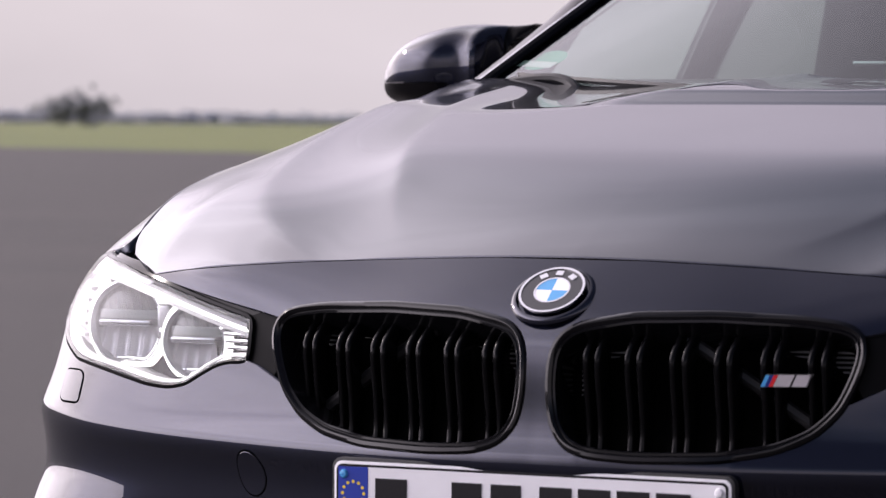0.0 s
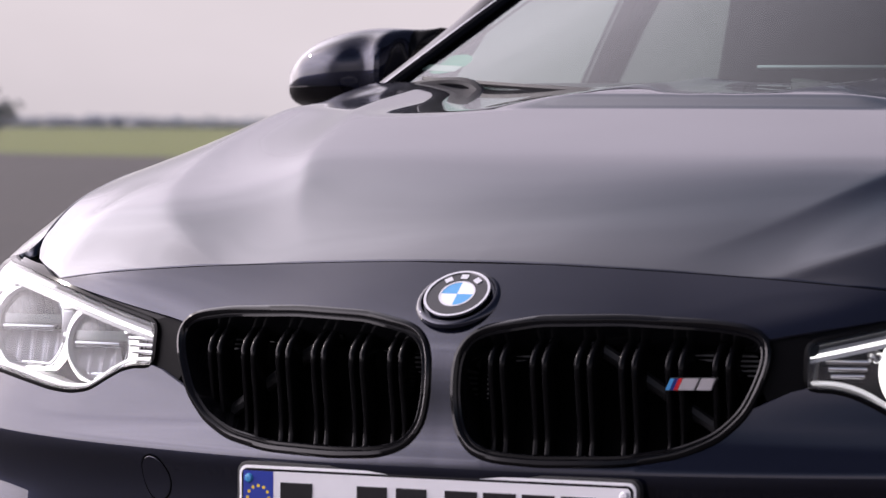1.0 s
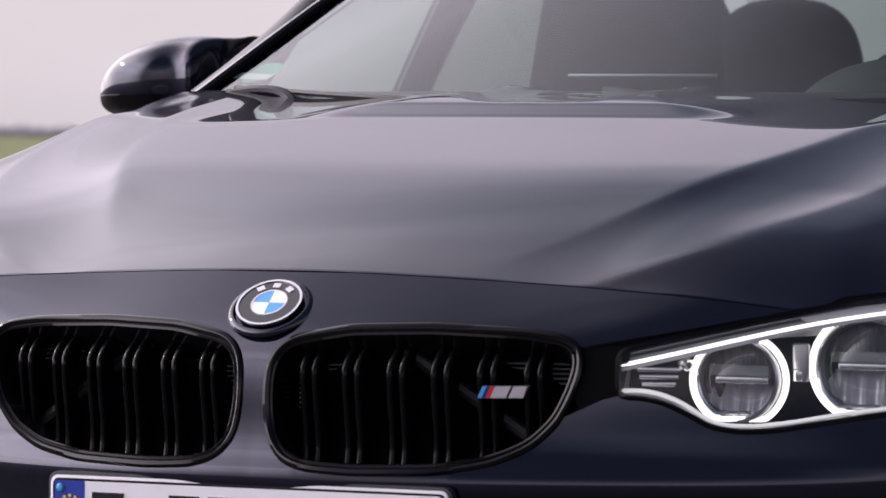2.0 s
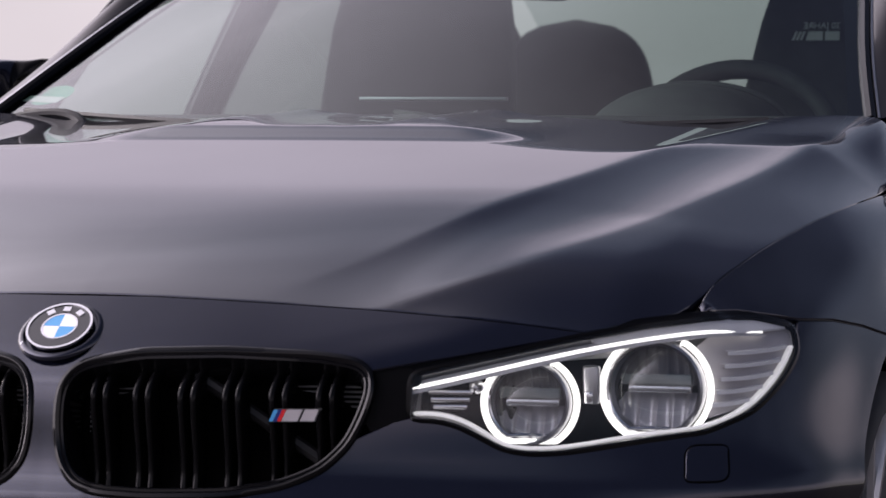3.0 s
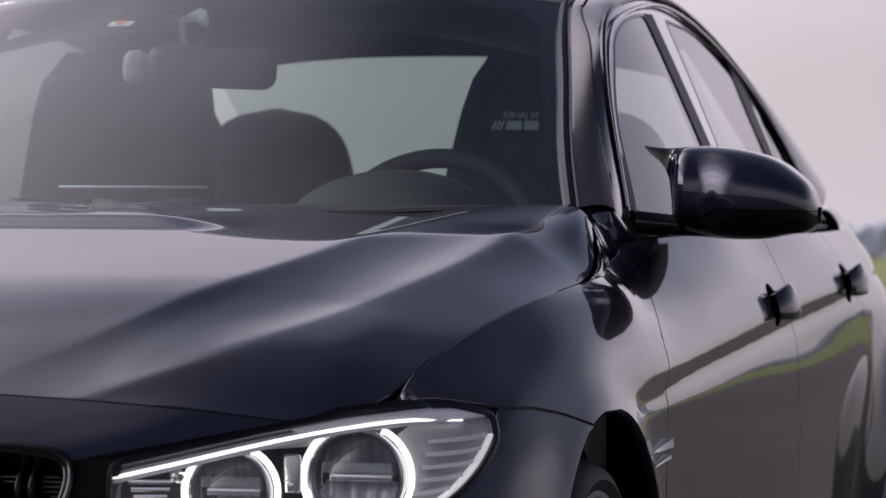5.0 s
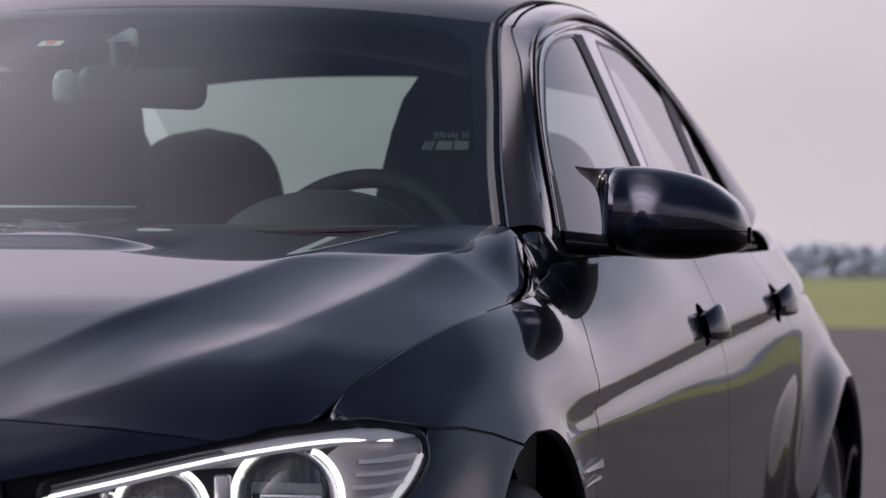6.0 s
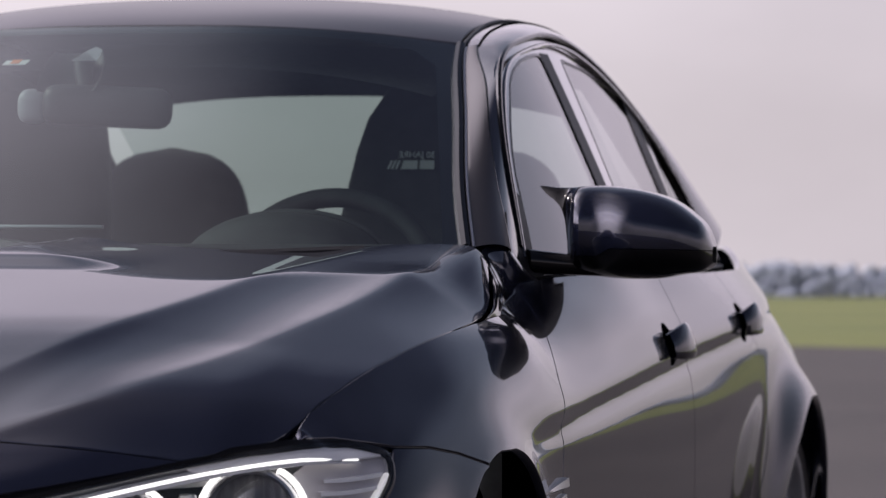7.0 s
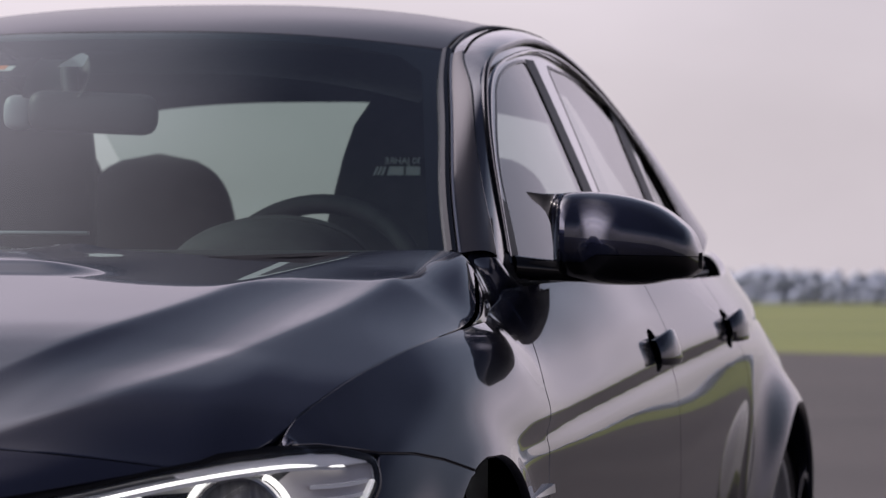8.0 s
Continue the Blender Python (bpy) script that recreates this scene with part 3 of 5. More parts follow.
def near_a(x, y, z):
    g = np.linspace(0, 6, 3001)
    p = flank(g, np.full(g.shape, z))
    return float(g[np.argmin((p[:, 0] - x) ** 2 + (p[:, 1] - y) ** 2)])


def ring(outline, section, surf, n=110, side=1, closed=True, passes=2):
    """A moulding along an outline on a surface; section points are (inwards, proud)."""
    p = np.asarray(outline, float)
    if closed:
        q = np.concatenate([p, p[:1]])
        s = np.concatenate([[0], np.cumsum(np.linalg.norm(np.diff(q, axis=0), axis=1))])
        t = np.linspace(0, s[-1], n, endpoint=False)
        p = np.stack([np.interp(t, s, q[:, 0]), np.interp(t, s, q[:, 1])], 1)
        for _ in range(passes):
            p = (np.roll(p, 1, 0) + 2 * p + np.roll(p, -1, 0)) / 4
    else:
        p = along(p, n)
    d = np.roll(p, -1, 0) - np.roll(p, 1, 0) if closed else np.gradient(p, axis=0)
    nrm = np.stack([-d[:, 1], d[:, 0]], 1)
    nrm /= np.linalg.norm(nrm, axis=1)[:, None]
    if closed and ((p - p.mean(0)) * nrm).sum() > 0:
        nrm = -nrm
    rows = []
    for a, h in section:
        q = p + nrm * a
        w = surf(q[:, 0], q[:, 1])
        e = 1e-3
        m = np.cross(surf(q[:, 0] + e, q[:, 1]) - w, surf(q[:, 0], q[:, 1] + e) - w)
        m /= np.linalg.norm(m, axis=1)[:, None]
        rows.append((w + m * h) * np.array((side, 1, 1)))
    return sheet([[tuple(v) for v in r] for r in rows], closed)


# ---- the open airfield ----
def ground_sheet(name, x0, y0, x1, y1, z, mat, label, cuts=24):
    bm = bmesh.new()
    bmesh.ops.create_grid(bm, x_segments=cuts, y_segments=cuts, size=.5)
    bmesh.ops.transform(bm, matrix=Matrix.Translation(((x0 + x1) / 2, (y0 + y1) / 2, z)) @ Matrix.Diagonal((x1 - x0, y1 - y0, 1, 1)), verts=bm.verts)
    return tagged(part(name, bm, mat, None), label, "ground", kind="structure")


ground_sheet("ground", -2500, -2500, 2500, 2500, 0, ASPHALT, "grey-brown weathered asphalt of a wide open airfield")


def meadow(name, edge, far, label):
    """Grass beyond an edge line that runs across the view; a low bank of turf, uneven along its edge."""
    bm = bmesh.new()
    rng = random.Random(3)
    rows = []
    (ax, ay), (bx, by) = edge
    d = Vector((bx - ax, by - ay, 0))
    out = Vector((d.y, -d.x, 0)).normalized()
    n = 160
    for k in range(n + 1):
        p = Vector((ax, ay, 0)) + d * (k / n)
        w = rng.uniform(-.5, .5)
        rows.append([p + out * w + Vector((0, 0, .004)), p + out * (w + .7) + Vector((0, 0, .03)), p + out * 30 + Vector((0, 0, .06)), p + out * far + Vector((0, 0, .08))])
    bm = sheet([[tuple(v) for v in r] for r in rows])
    return tagged(part(name, bm, GRASS, None), label, "grass", kind="structure")


meadow("lawn", ((130, -29), (-560, 427)), 2600, "yellow-green mown grass beyond the asphalt")


def far_wood(name, start, end, height, seed, label):
    """A wood on the horizon: trunks' shade below, many crowns of small clumps above, with an uneven top."""
    rng = np.random.default_rng(seed)
    ico = bmesh.new()
    bmesh.ops.create_icosphere(ico, subdivisions=1, radius=1.0)
    ball = np.array([v.co[:] for v in ico.verts])
    tris = np.array([[v.index for v in f.verts] for f in ico.faces])
    ico.free()
    a, b = np.array(start, float), np.array(end, float)
    pts, faces, n = [], [], 760
    for k in range(n):
        p = a + (b - a) * (k + rng.random()) / n
        h = height * rng.uniform(.72, 1.06) * (.92 + .08 * math.sin(k * .075) * math.sin(k * .029))
        for _ in range(20):
            r = h * rng.uniform(.07, .14)
            c = p + np.array((rng.uniform(-.5, .5) * h, rng.uniform(-.5, .5) * h, rng.uniform(.06, .88) * h))
            faces.append(tris + len(pts) * len(ball))
            pts.append(c + ball * r * (1.3, 1.3, .85) + rng.uniform(-.25, .25, ball.shape) * r)
    me = bpy.data.meshes.new(name)
    me.from_pydata(np.concatenate(pts).tolist(), [], np.concatenate(faces).tolist())
    me.polygons.foreach_set("use_smooth", [True] * len(me.polygons))
    return tagged(link(name, me, FAR_HAZE_LEAVES), label, "wood", kind="stuff")


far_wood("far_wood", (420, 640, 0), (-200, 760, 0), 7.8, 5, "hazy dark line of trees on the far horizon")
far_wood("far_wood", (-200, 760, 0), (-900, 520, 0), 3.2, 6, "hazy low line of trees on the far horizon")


def lone_tree(at, height, seed, label):
    rng = random.Random(seed)
    g = tagged(new("tree"), label, "tree")
    base = Vector(at)
    part("trunk", tube([base, base + Vector((.1, 0, height * .3)), base + Vector((0, .1, height * .6))], [height * .04, height * .03, height * .012], 8), BARK, g)
    for k in range(5):
        t = k * 1.26
        part("limb", tube([base + Vector((0, 0, height * .28)), base + Vector((math.cos(t) * height * .3, math.sin(t) * height * .3, height * .55))], [height * .018, height * .006], 6), BARK, g)
    bm = bmesh.new()
    for _ in range(200):
        d = Vector((rng.gauss(0, .34), rng.gauss(0, .34), rng.gauss(0, .19))) * height
        own = bmesh.ops.create_icosphere(bm, subdivisions=1, radius=height * rng.uniform(.05, .11), matrix=Matrix.Translation(base + Vector((0, 0, height * .62)) + d))
        for v in own["verts"]:
            v.co += Vector((rng.uniform(-1, 1), rng.uniform(-1, 1), rng.uniform(-1, 1))) * height * .03
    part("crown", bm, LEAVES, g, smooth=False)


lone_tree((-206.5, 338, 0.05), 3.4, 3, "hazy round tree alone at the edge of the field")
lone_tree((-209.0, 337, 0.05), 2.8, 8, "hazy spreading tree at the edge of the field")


# ---- the car ----
car = tagged(new("car"), "dark blue metallic sports saloon with lit headlights, parked on the asphalt", "car")

KIDNEY = [(.047, .675), (.030, .664), (.021, .645), (.020, .600), (.026, .562), (.044, .538), (.075, .529), (.135, .526), (.234, .529), (.302, .540), (.345, .558), (.376, .587), (.394, .625), (.403, .655), (.400, .672), (.386, .680),
          (.335, .687), (.225, .691), (.117, .688)]
LAMP_LOW = [(.430, .611), (.449, .616), (.478, .616), (.505, .610), (.532, .597), (.558, .583), (.591, .578), (.631, .580), (.732, .595), (.803, .604), (.868, .626), (.918, .655), (.984, .695), (1.017, .723)]
LAMP_TOP = [(.450, .668), (.531, .686), (.632, .709), (.737, .728), (.824, .736), (.934, .736), (1.017, .725)]
BLEND = [(1.022, .727), (a_at(y=.53), .724), (a_at(y=.61), .714), (a_at(y=.69), .697)]
ARCH = .381


def arch(axle, z0, z1, front, n=34):
    """The wheel opening as length along the plan and height, from height z0 to z1 on its front or rear half."""
    out = []
    turn = lambda z: math.asin(max(0, min(1, (z - HUB) / (ARCH + .010))))
    for k in range(n):
        if z0 > HUB and z1 > HUB:
            z = HUB + (ARCH + .010) * math.sin(turn(z0) + (turn(z1) - turn(z0)) * k / (n - 1))
        else:
            hi, lo = max(z0, z1), min(z0, z1)
            u = k / (n - 1) if z0 > z1 else 1 - k / (n - 1)
            z = HUB + (ARCH + .010) * math.sin(turn(hi) * (1 - u / .8)) if u < .8 else HUB + (lo - HUB) * (u - .8) / .2
        h = (z - HUB) / (ARCH + .010)
        y = axle + (-1 if front else 1) * ARCH * math.sqrt(max(0, 1 - h * h)) if z > HUB else axle + (-1 if front else 1) * ARCH
        out.append((a_at(y=y), z))
    return out


def full(a, z):
    p = flank(np.abs(a), z)
    p[..., 0] *= np.where(np.asarray(a) < 0, -1, 1)
    return p


ARCH_TOP = HUB + ARCH + .009
half = HOOD_LINE[1:] + [(.60, .708), (.5, .690), (.43, .678)] + KIDNEY[14:] + KIDNEY[:12] + [(.405, .600)] + LAMP_LOW + BLEND
half += arch(FRONT_AXLE, .692, .16, True) + [(.9, .155), (.45, .155)]
patch("bumper", full, half + [(-a, z) for a, z in reversed(half)], PAINT, car, .014, depth=.02, label="dark blue metallic front bumper")
# what lies dark behind the joints of the nose
def shell(a, z):
    p = full(a, z)
    return p - np.array((0, -.06, 0)) - np.stack([np.sign(p[..., 0]) * .05 * step(.3, .9, np.abs(p[..., 0])), p[..., 0] * 0, p[..., 0] * 0], -1)


patch("nose_carrier", shell, [(-1.05, .16), (1.05, .16), (1.05, .715), (.66, .70), (0, .73), (-.66, .70), (-1.05, .715)], GAP, car, .05, depth=0)


def hood_outline(side):
    front = []
    for a, z in HOOD_LINE:
        p = flank(np.array(a), np.array(z))
        front.append((float(p[0]), float(p[1]) + .0072))
    rim = [(.708, .335)] + [(float(EDGE_X(y)) - (.0008 if y < .41 else .0034), float(y)) for y in np.concatenate([[.35, .36, .38, .4], np.linspace(.42, 1.30, 40)])]
    return front + rim


hl = [full(np.array([a]), np.array([z]))[0] for a, z in HOOD_LINE]
hl = [(-x, y, z) for x, y, z in hl[:0:-1]] + [tuple(v) for v in hl]
# near-black rod laid in the bonnet gap to draw its dark line
part("hood_gap_line", tube(along([(x, y + .0034, z - .0018) for x, y, z in hl], 80), .0030, 6), GAP, car, "near-black rod that darkens the gap at the bonnet edge")
ho = hood_outline(1)
rear = [(.786, 1.330), (.762, 1.360), (.722, 1.388), (.62, 1.378), (.5, 1.366), (.25, 1.350), (0, 1.345)]
patch("hood", bonnet, ho + rear + [(-x, y) for x, y in reversed((ho + rear)[1:-1])], PAINT, car, .012, depth=.02, label="dark blue metallic bonnet with raised creases",
             lines=[[(sx * (float(fold(y)) + d), y) for y in np.linspace(y0, 1.28, 30)] for sx in (1, -1) for fold, y0 in ((INNER_FOLD, .25), (OUTER_FOLD, .215)) for d in (-.009, -.003, .003, .009)]
             + [[(x, float(EASE(abs(x))) + d) for x in np.linspace(-.52, .52, 60)] for d in (-.014, 0, .014)])
patch("engine_bay", lambda x, y: bonnet(x, y) - np.array((0, 0, .03)), [(-.56, .28), (.56, .28), (.66, .37), (.72, .50), (.76, .8), (.72, 1.40), (-.72, 1.40), (-.76, .8), (-.72, .50), (-.66, .37)], GAP, car, .06, depth=0)

BELT = nat([1.2, 1.6, 2.4, 3.2, 3.9, 4.4], [.915, .938, .950, .962, .975, .98])


def top_line(y0, y1, n=14):
    return [(a_at(y=y), float(BELT(y))) for y in np.linspace(y0, y1, n)]


def gap_line(pts, n=12):
    q = along([(y, z) for y, z in pts], n)
    return [(a_at(y=y), z) for y, z in q]


DOOR_FRONT = gap_line([(1.45, .925), (1.425, .886), (1.362, .837), (1.266, .767), (1.232, .68), (1.228, .5), (1.27, .235)], 22)
DOOR_MID = gap_line([(2.44, .951), (2.417, .882), (2.40, .75), (2.42, .6), (2.425, .45), (2.425, .235)])
DOOR_REAR = gap_line([(3.03, .960), (3.078, .889), (3.205, .791), (3.262, .703), (3.232, .595), (3.11, .42), (2.98, .235)], 22)


def cup(y, z, n=28):
    """The rim of the hollow behind a door handle."""
    a = a_at(y=y)
    return [(a + .046 * math.cos(2 * math.pi * k / n), z + .037 * math.sin(2 * math.pi * k / n)) for k in range(n)]


for side in (1, -1):
    edge = [(near_a(float(WING_X(y)) + (.0010 if y < .41 else .0030), y, float(WING_Z(y))), float(WING_Z(y))) for y in np.concatenate([[.36], np.linspace(.40, 1.27, 28)])]
    low = [(near_a(.72, .362, .746), .746), (.838, .744), (.916, .744), (1.017, .732)]
    fender = [(a + .004, z + .004) for a, z in reversed(BLEND)][::-1]
    line = low + fender + [p for p in arch(FRONT_AXLE, .700, ARCH_TOP - .001, True, 14)] + arch(FRONT_AXLE, ARCH_TOP - .001, .2, False) + [(a_at(y=1.295), .20)] + [(a - .004, z) for a, z in reversed(DOOR_FRONT)] + [(a_at(y=1.43), .918), (a_at(y=1.34), .902)] + edge[::-1]
    patch("fender", flank, line, PAINT, car, .014, side=side, label="dark blue metallic front wing")
    patch("door", flank, [(a + .002, z) for a, z in DOOR_FRONT[::-1]] + top_line(1.46, 2.43) + [(a - .002, z) for a, z in DOOR_MID], PAINT, car, .009, holes=[cup(2.25, .832)], side=side, label="dark blue metallic front door")
    patch("door", flank, [(a + .002, z) for a, z in DOOR_MID[::-1]] + top_line(2.45, 3.02) + [(a - .002, z) for a, z in DOOR_REAR], PAINT, car, .010, holes=[cup(3.04, .864)], side=side, label="dark blue metallic rear door")
    rearside = [(a + .002, z) for a, z in DOOR_REAR[::-1]] + [(a_at(y=y), float(BELT(y)) + .045 * float(step(3.4, 3.97, y))) for y in np.linspace(3.04, 4.3, 20)] + [(5.4, .995), (6.0, .97), (6.09, .9), (6.09, .16), (a_at(y=4.05), .16)] + arch(REAR_AXLE, .2, ARCH_TOP - .001, False)[:] + arch(REAR_AXLE, ARCH_TOP - .001, .2, True)
    patch("quarter_panel", flank, rearside, PAINT, car, .014, side=side, label="dark blue metallic rear wing")
    patch("sill", lambda a, z: flank(a, z) + np.array((-.004, 0, 0)), [(a_at(y=1.2), .15), (a_at(y=3.2), .15), (a_at(y=3.2), .232), (a_at(y=1.2), .232)], PAINT, car, .03, side=side)
    patch("door_frame", lambda a, z: flank(a, z) - np.array((.03, 0, 0)), [(a_at(y=1.2), .2), (a_at(y=3.3), .2), (a_at(y=3.36), .93), (a_at(y=1.24), .88)], GAP, car, .08, side=side, depth=0)

    # side windows and their frames
    rim_low = [(y, float(BELT(y)) + .004 + .030 * float(step(3.4, 3.63, y))) for y in np.linspace(3.625, 1.605, 40)]
    patch("window_frame", side_glass, [tuple(p) for p in along(FRAME, 70)] + rim_low, GLOSS_TRIM, car, .03, side=side, depth=.01, lift=-.003, holes=[FRONT_PANE, REAR_PANE, QUARTER_PANE], label="gloss black window surround")
    for pane, mat in ((FRONT_PANE, CLEAR_SIDE), (REAR_PANE, TINTED), (QUARTER_PANE, TINTED)):
        c = np.mean(pane, 0)
        patch("side_window", side_glass, [tuple(c + (np.array(p) - c) * 1.03) for p in pane], mat, car, .05, side=side, depth=0, lift=-.0045, label="tinted side window").visible_shadow = False
        part("pane_seal", ring(pane, [(-.0035, -.0032), (-.003, -.0024), (-.001, -.0022), (.002, -.0024), (.003, -.0046)], side_glass, 120, side), TRIM_DARK, car, "black rubber pane seal")
    patch("pillar_cover", side_glass, [(2.425, 1.335), (2.506, 1.338), (2.493, 1.222), (2.486, 1.108), (2.475, .966), (2.392, .966), (2.402, 1.105), (2.414, 1.223)], BLACK, car, .04, side=side, depth=.003, lift=-.0018, label="black cover on the door pillar")
    patch("pillar_cover", side_glass, [(3.222, 1.300), (3.310, 1.284), (3.285, 1.197), (3.258, 1.102), (3.245, .985), (3.150, .985), (3.160, 1.099), (3.172, 1.192)], BLACK, car, .04, side=side, depth=.003, lift=-.0018, label="black cover on the rear door edge")
    for off, rad, mat in ((.0, .0050, TRIM_DARK), (-.017, .0035, GLOSS_TRIM)):
        f = along(FRAME[1:], 90)
        part("window_trim", mirrored(tube([(float(glass_x(y, z + off)) + .003, y, z + off) for y, z in f], rad, 6), side), mat, car)
    # roof rail, windscreen pillar and rear pillar in one strip
    e = along(ROOF_EDGE[2:], 80)
    rows, strip, inner, outer, joint = [], [], [], [], []
    for x, y, z in e:
        yw = float(np.interp(y, [1.425, 1.61, 1.86, 2.08, 2.205, 2.75, 3.42, 3.75, 4.05], [1.61, 1.715, 1.905, 2.06, 2.16, 2.75, 3.30, 3.47, 3.63]))
        zt = float(WINDOW_TOP(yw))
        p, q = np.array((x, y, z)), np.array((float(glass_x(yw, zt)) + .002, yw, zt))
        n = np.array((.75, -.12 if y < 2.2 else .1, .62))
        d = np.linalg.norm(q - p)
        curve = lambda t: p + (q - p) * t + n * d * .50 * t * (1 - t)
        rows.append([p - n * .012, p] + [curve(t) for t in np.linspace(.08, .92, 12)] + [q, q - n * .012])
        if y > 2.16:
            joint.append(curve(.24) + n * .0006)
        if y < 2.21:
            f = .50 - .32 * float(step(1.9, 2.2, y))
            strip.append([p - n * .006] + [curve(t * f) + n * (.0045 + .003 * math.sin(math.pi * t)) for t in np.linspace(0, 1, 8)] + [curve(f) - n * .004])
            inner.append(p + n * .003)
            outer.append(curve(f) + n * .003)
    flipx = lambda grid: sheet([[(v[0] * side, v[1], v[2]) for v in r] for r in grid])
    part("roof_pillar", flipx(rows), PAINT, car, "dark blue metallic roof pillar and rail")
    part("screen_trim", flipx(strip), PILLAR_TRIM, car, "satin dark strip beside the windscreen")
    part("trim_bead", mirrored(tube(inner, .0030, 6), side), SATIN, car, "bright bead along the strip")
    part("roof_joint", mirrored(tube(joint[:34], .0022, 6), side), GAP, car, "dark joint between roof and side panel")
    part("trim_joint", mirrored(tube(outer, .0018, 6), side), TRIM_DARK, car)
    # the foot of the pillar, drawn down into the wing
    low = [flank(np.array(near_a(float(WING_X(y)), y, float(WING_Z(y)))), np.array(float(WING_Z(y)))) - np.array((.002, 0, .001)) for y in (1.10, 1.17, 1.24)]
    low += [flank(np.array(a_at(y=y)), np.array(z)) - np.array((.003, 0, .001)) for y, z in ((1.34, .900), (1.43, .916), (1.50, .930), (1.60, .938))]
    high = [np.array((float(EDGE_X(y)) + .003, y, float(EDGE_Z(y)) - .001)) for y in (1.115, 1.20, 1.28, 1.34)] + [rows[0][k] for k in (3, 6, 9, 12, 14)]
    low, high = along(low, 26), along(high, 26)
    foot = []
    for t in np.linspace(0, 1, 12):
        foot.append(low + (high - low) * t + np.array((.6, -.1, .5)) * (.003 * math.sin(math.pi * t)))
    part("pillar_foot", flipx(foot), PAINT, car, "dark blue foot of the windscreen pillar")

er = nat([p[1] for p in ROOF_EDGE], [p[0] for p in ROOF_EDGE])
right = [(float(er(t)) - .012, float(t)) for t in np.linspace(2.215, 3.40, 30)]
frontr = [(x, 2.088 + .125 * (x / .54) ** 2.6) for x in np.linspace(0, .52, 12)]
patch("roof", roof, frontr + right + [(.3, 3.37), (0, 3.36), (-.3, 3.37)] + [(-x, t) for x, t in reversed(right)] + [(-x, t) for x, t in reversed(frontr[1:])], CARBON, car, .03, label="dark carbon roof skin")
patch("rear_window", roof, [(-.50, 3.42), (.50, 3.42), (.53, 4.02), (0, 4.08), (-.53, 4.02)], REAR_GLASS, car, .05, depth=0, label="sloping rear window").visible_shadow = False
tr = patch("boot_lid", lambda x, y: np.stack([x, y, 1.075 - .9 * np.clip(y - 4.05, 0, None) ** 2 * .35 - .10 * (np.abs(x) / .75) ** 3], -1), [(-.72, 4.0), (.72, 4.0), (.70, 4.40), (.4, 4.62), (0, 4.66), (-.4, 4.62), (-.70, 4.40)], PAINT, car, .04)
patch("windscreen", screen, [(-1, 0), (1, 0), (1, 1), (-1, 1)], WINDSCREEN, car, .05, depth=0, flip=False, label="raked windscreen with a faint green tint").visible_shadow = False
# black print round the screen
patch("screen_border", screen, [(-1, .0), (1, .0), (1, 1), (-1, 1)], BLACK_GLOSS, car, .04, depth=0, lift=-.003,
      holes=[[(-.955, .04), (.955, .04), (.925, .86), (.86, .935), (.70, .962), (.2, .970), (-.2, .970), (-.70, .962), (-.86, .935), (-.925, .86)]])


# ---- the nose: grilles, headlights, badge, number plate ----
def recess(d):
    """The flank moved straight back by d."""
    return lambda a, z: flank(a, z) + np.array((0, d, 0))


def kidney(side):
    g = new("grille")
    g.parent = car
    g["label"] = "gloss black grille frame with paired upright slats"
    part("grille_frame", ring(KIDNEY, [(-.0085, -.012), (-.0080, .000), (-.0055, .0035), (-.002, .0045), (.0005, .0030), (.002, .0005), (.004, .0015), (.006, .000), (.0075, -.012), (.009, -.055)], flank, 150, side, True, 6), BLACK_GLOSS, g, "gloss black frame")
    for x in (.059, .112, .167, .220, .274, .328):
        for dx in (0, .0150):
            rows = []
            xx = x + dx
            a = a_at(x=xx)
            for z in np.linspace(.530, .672, 16):
                back = .005 + .28 * max(0, .640 - z) + 25 * max(0, z - .640) ** 2
                y0 = float(flank(np.array(a), np.array(z))[1]) + back
                w = .0042
                rows.append([(side * (xx + u), y0 + v, z) for u, v in ((-w, .035), (-w, .005), (-w * .75, .0015), (-w * .3, 0), (w * .3, 0), (w * .75, .0015), (w, .005), (w, .035))])
            part("slat", sheet(rows), SLAT, g)
    # the cooler behind, with its level fins, and a slanting brace
    bm = bmesh.new()
    for k in range(27):
        z = .522 + k * .0058
        box((.345, .004, .0022), (side * .205, .165, z), turn=Euler((0, 0, side * .17)).to_matrix(), bm=bm)
    part("cooler_core", box((.37, .004, .17), (side * .21, .180, .605), turn=Euler((0, 0, side * .17)).to_matrix()), GAP, g)
    part("cooler", bm, MESH, g, "dark cooler with fine level fins")
    part("brace", tube([(side * .16, .140, .668), (side * .24, .148, .618), (side * .345, .166, .548)], .0085, 8), BLACK, g)
    # black panel out to the headlight, and the dark joint over it
    patch("grille_wing", flank, [(.386, .684), (.43, .681), (.462, .672), (.452, .617), (.432, .609), (.405, .597), (.392, .622), (.401, .655), (.399, .670)], WING_BLACK, g, .012, side=side, lift=-.005, depth=.02)
    return g


for side in (1, -1):
    kidney(side)
LAMP = LAMP_TOP[:-1] + [(1.004, .722)] + LAMP_LOW[::-1][1:-1]


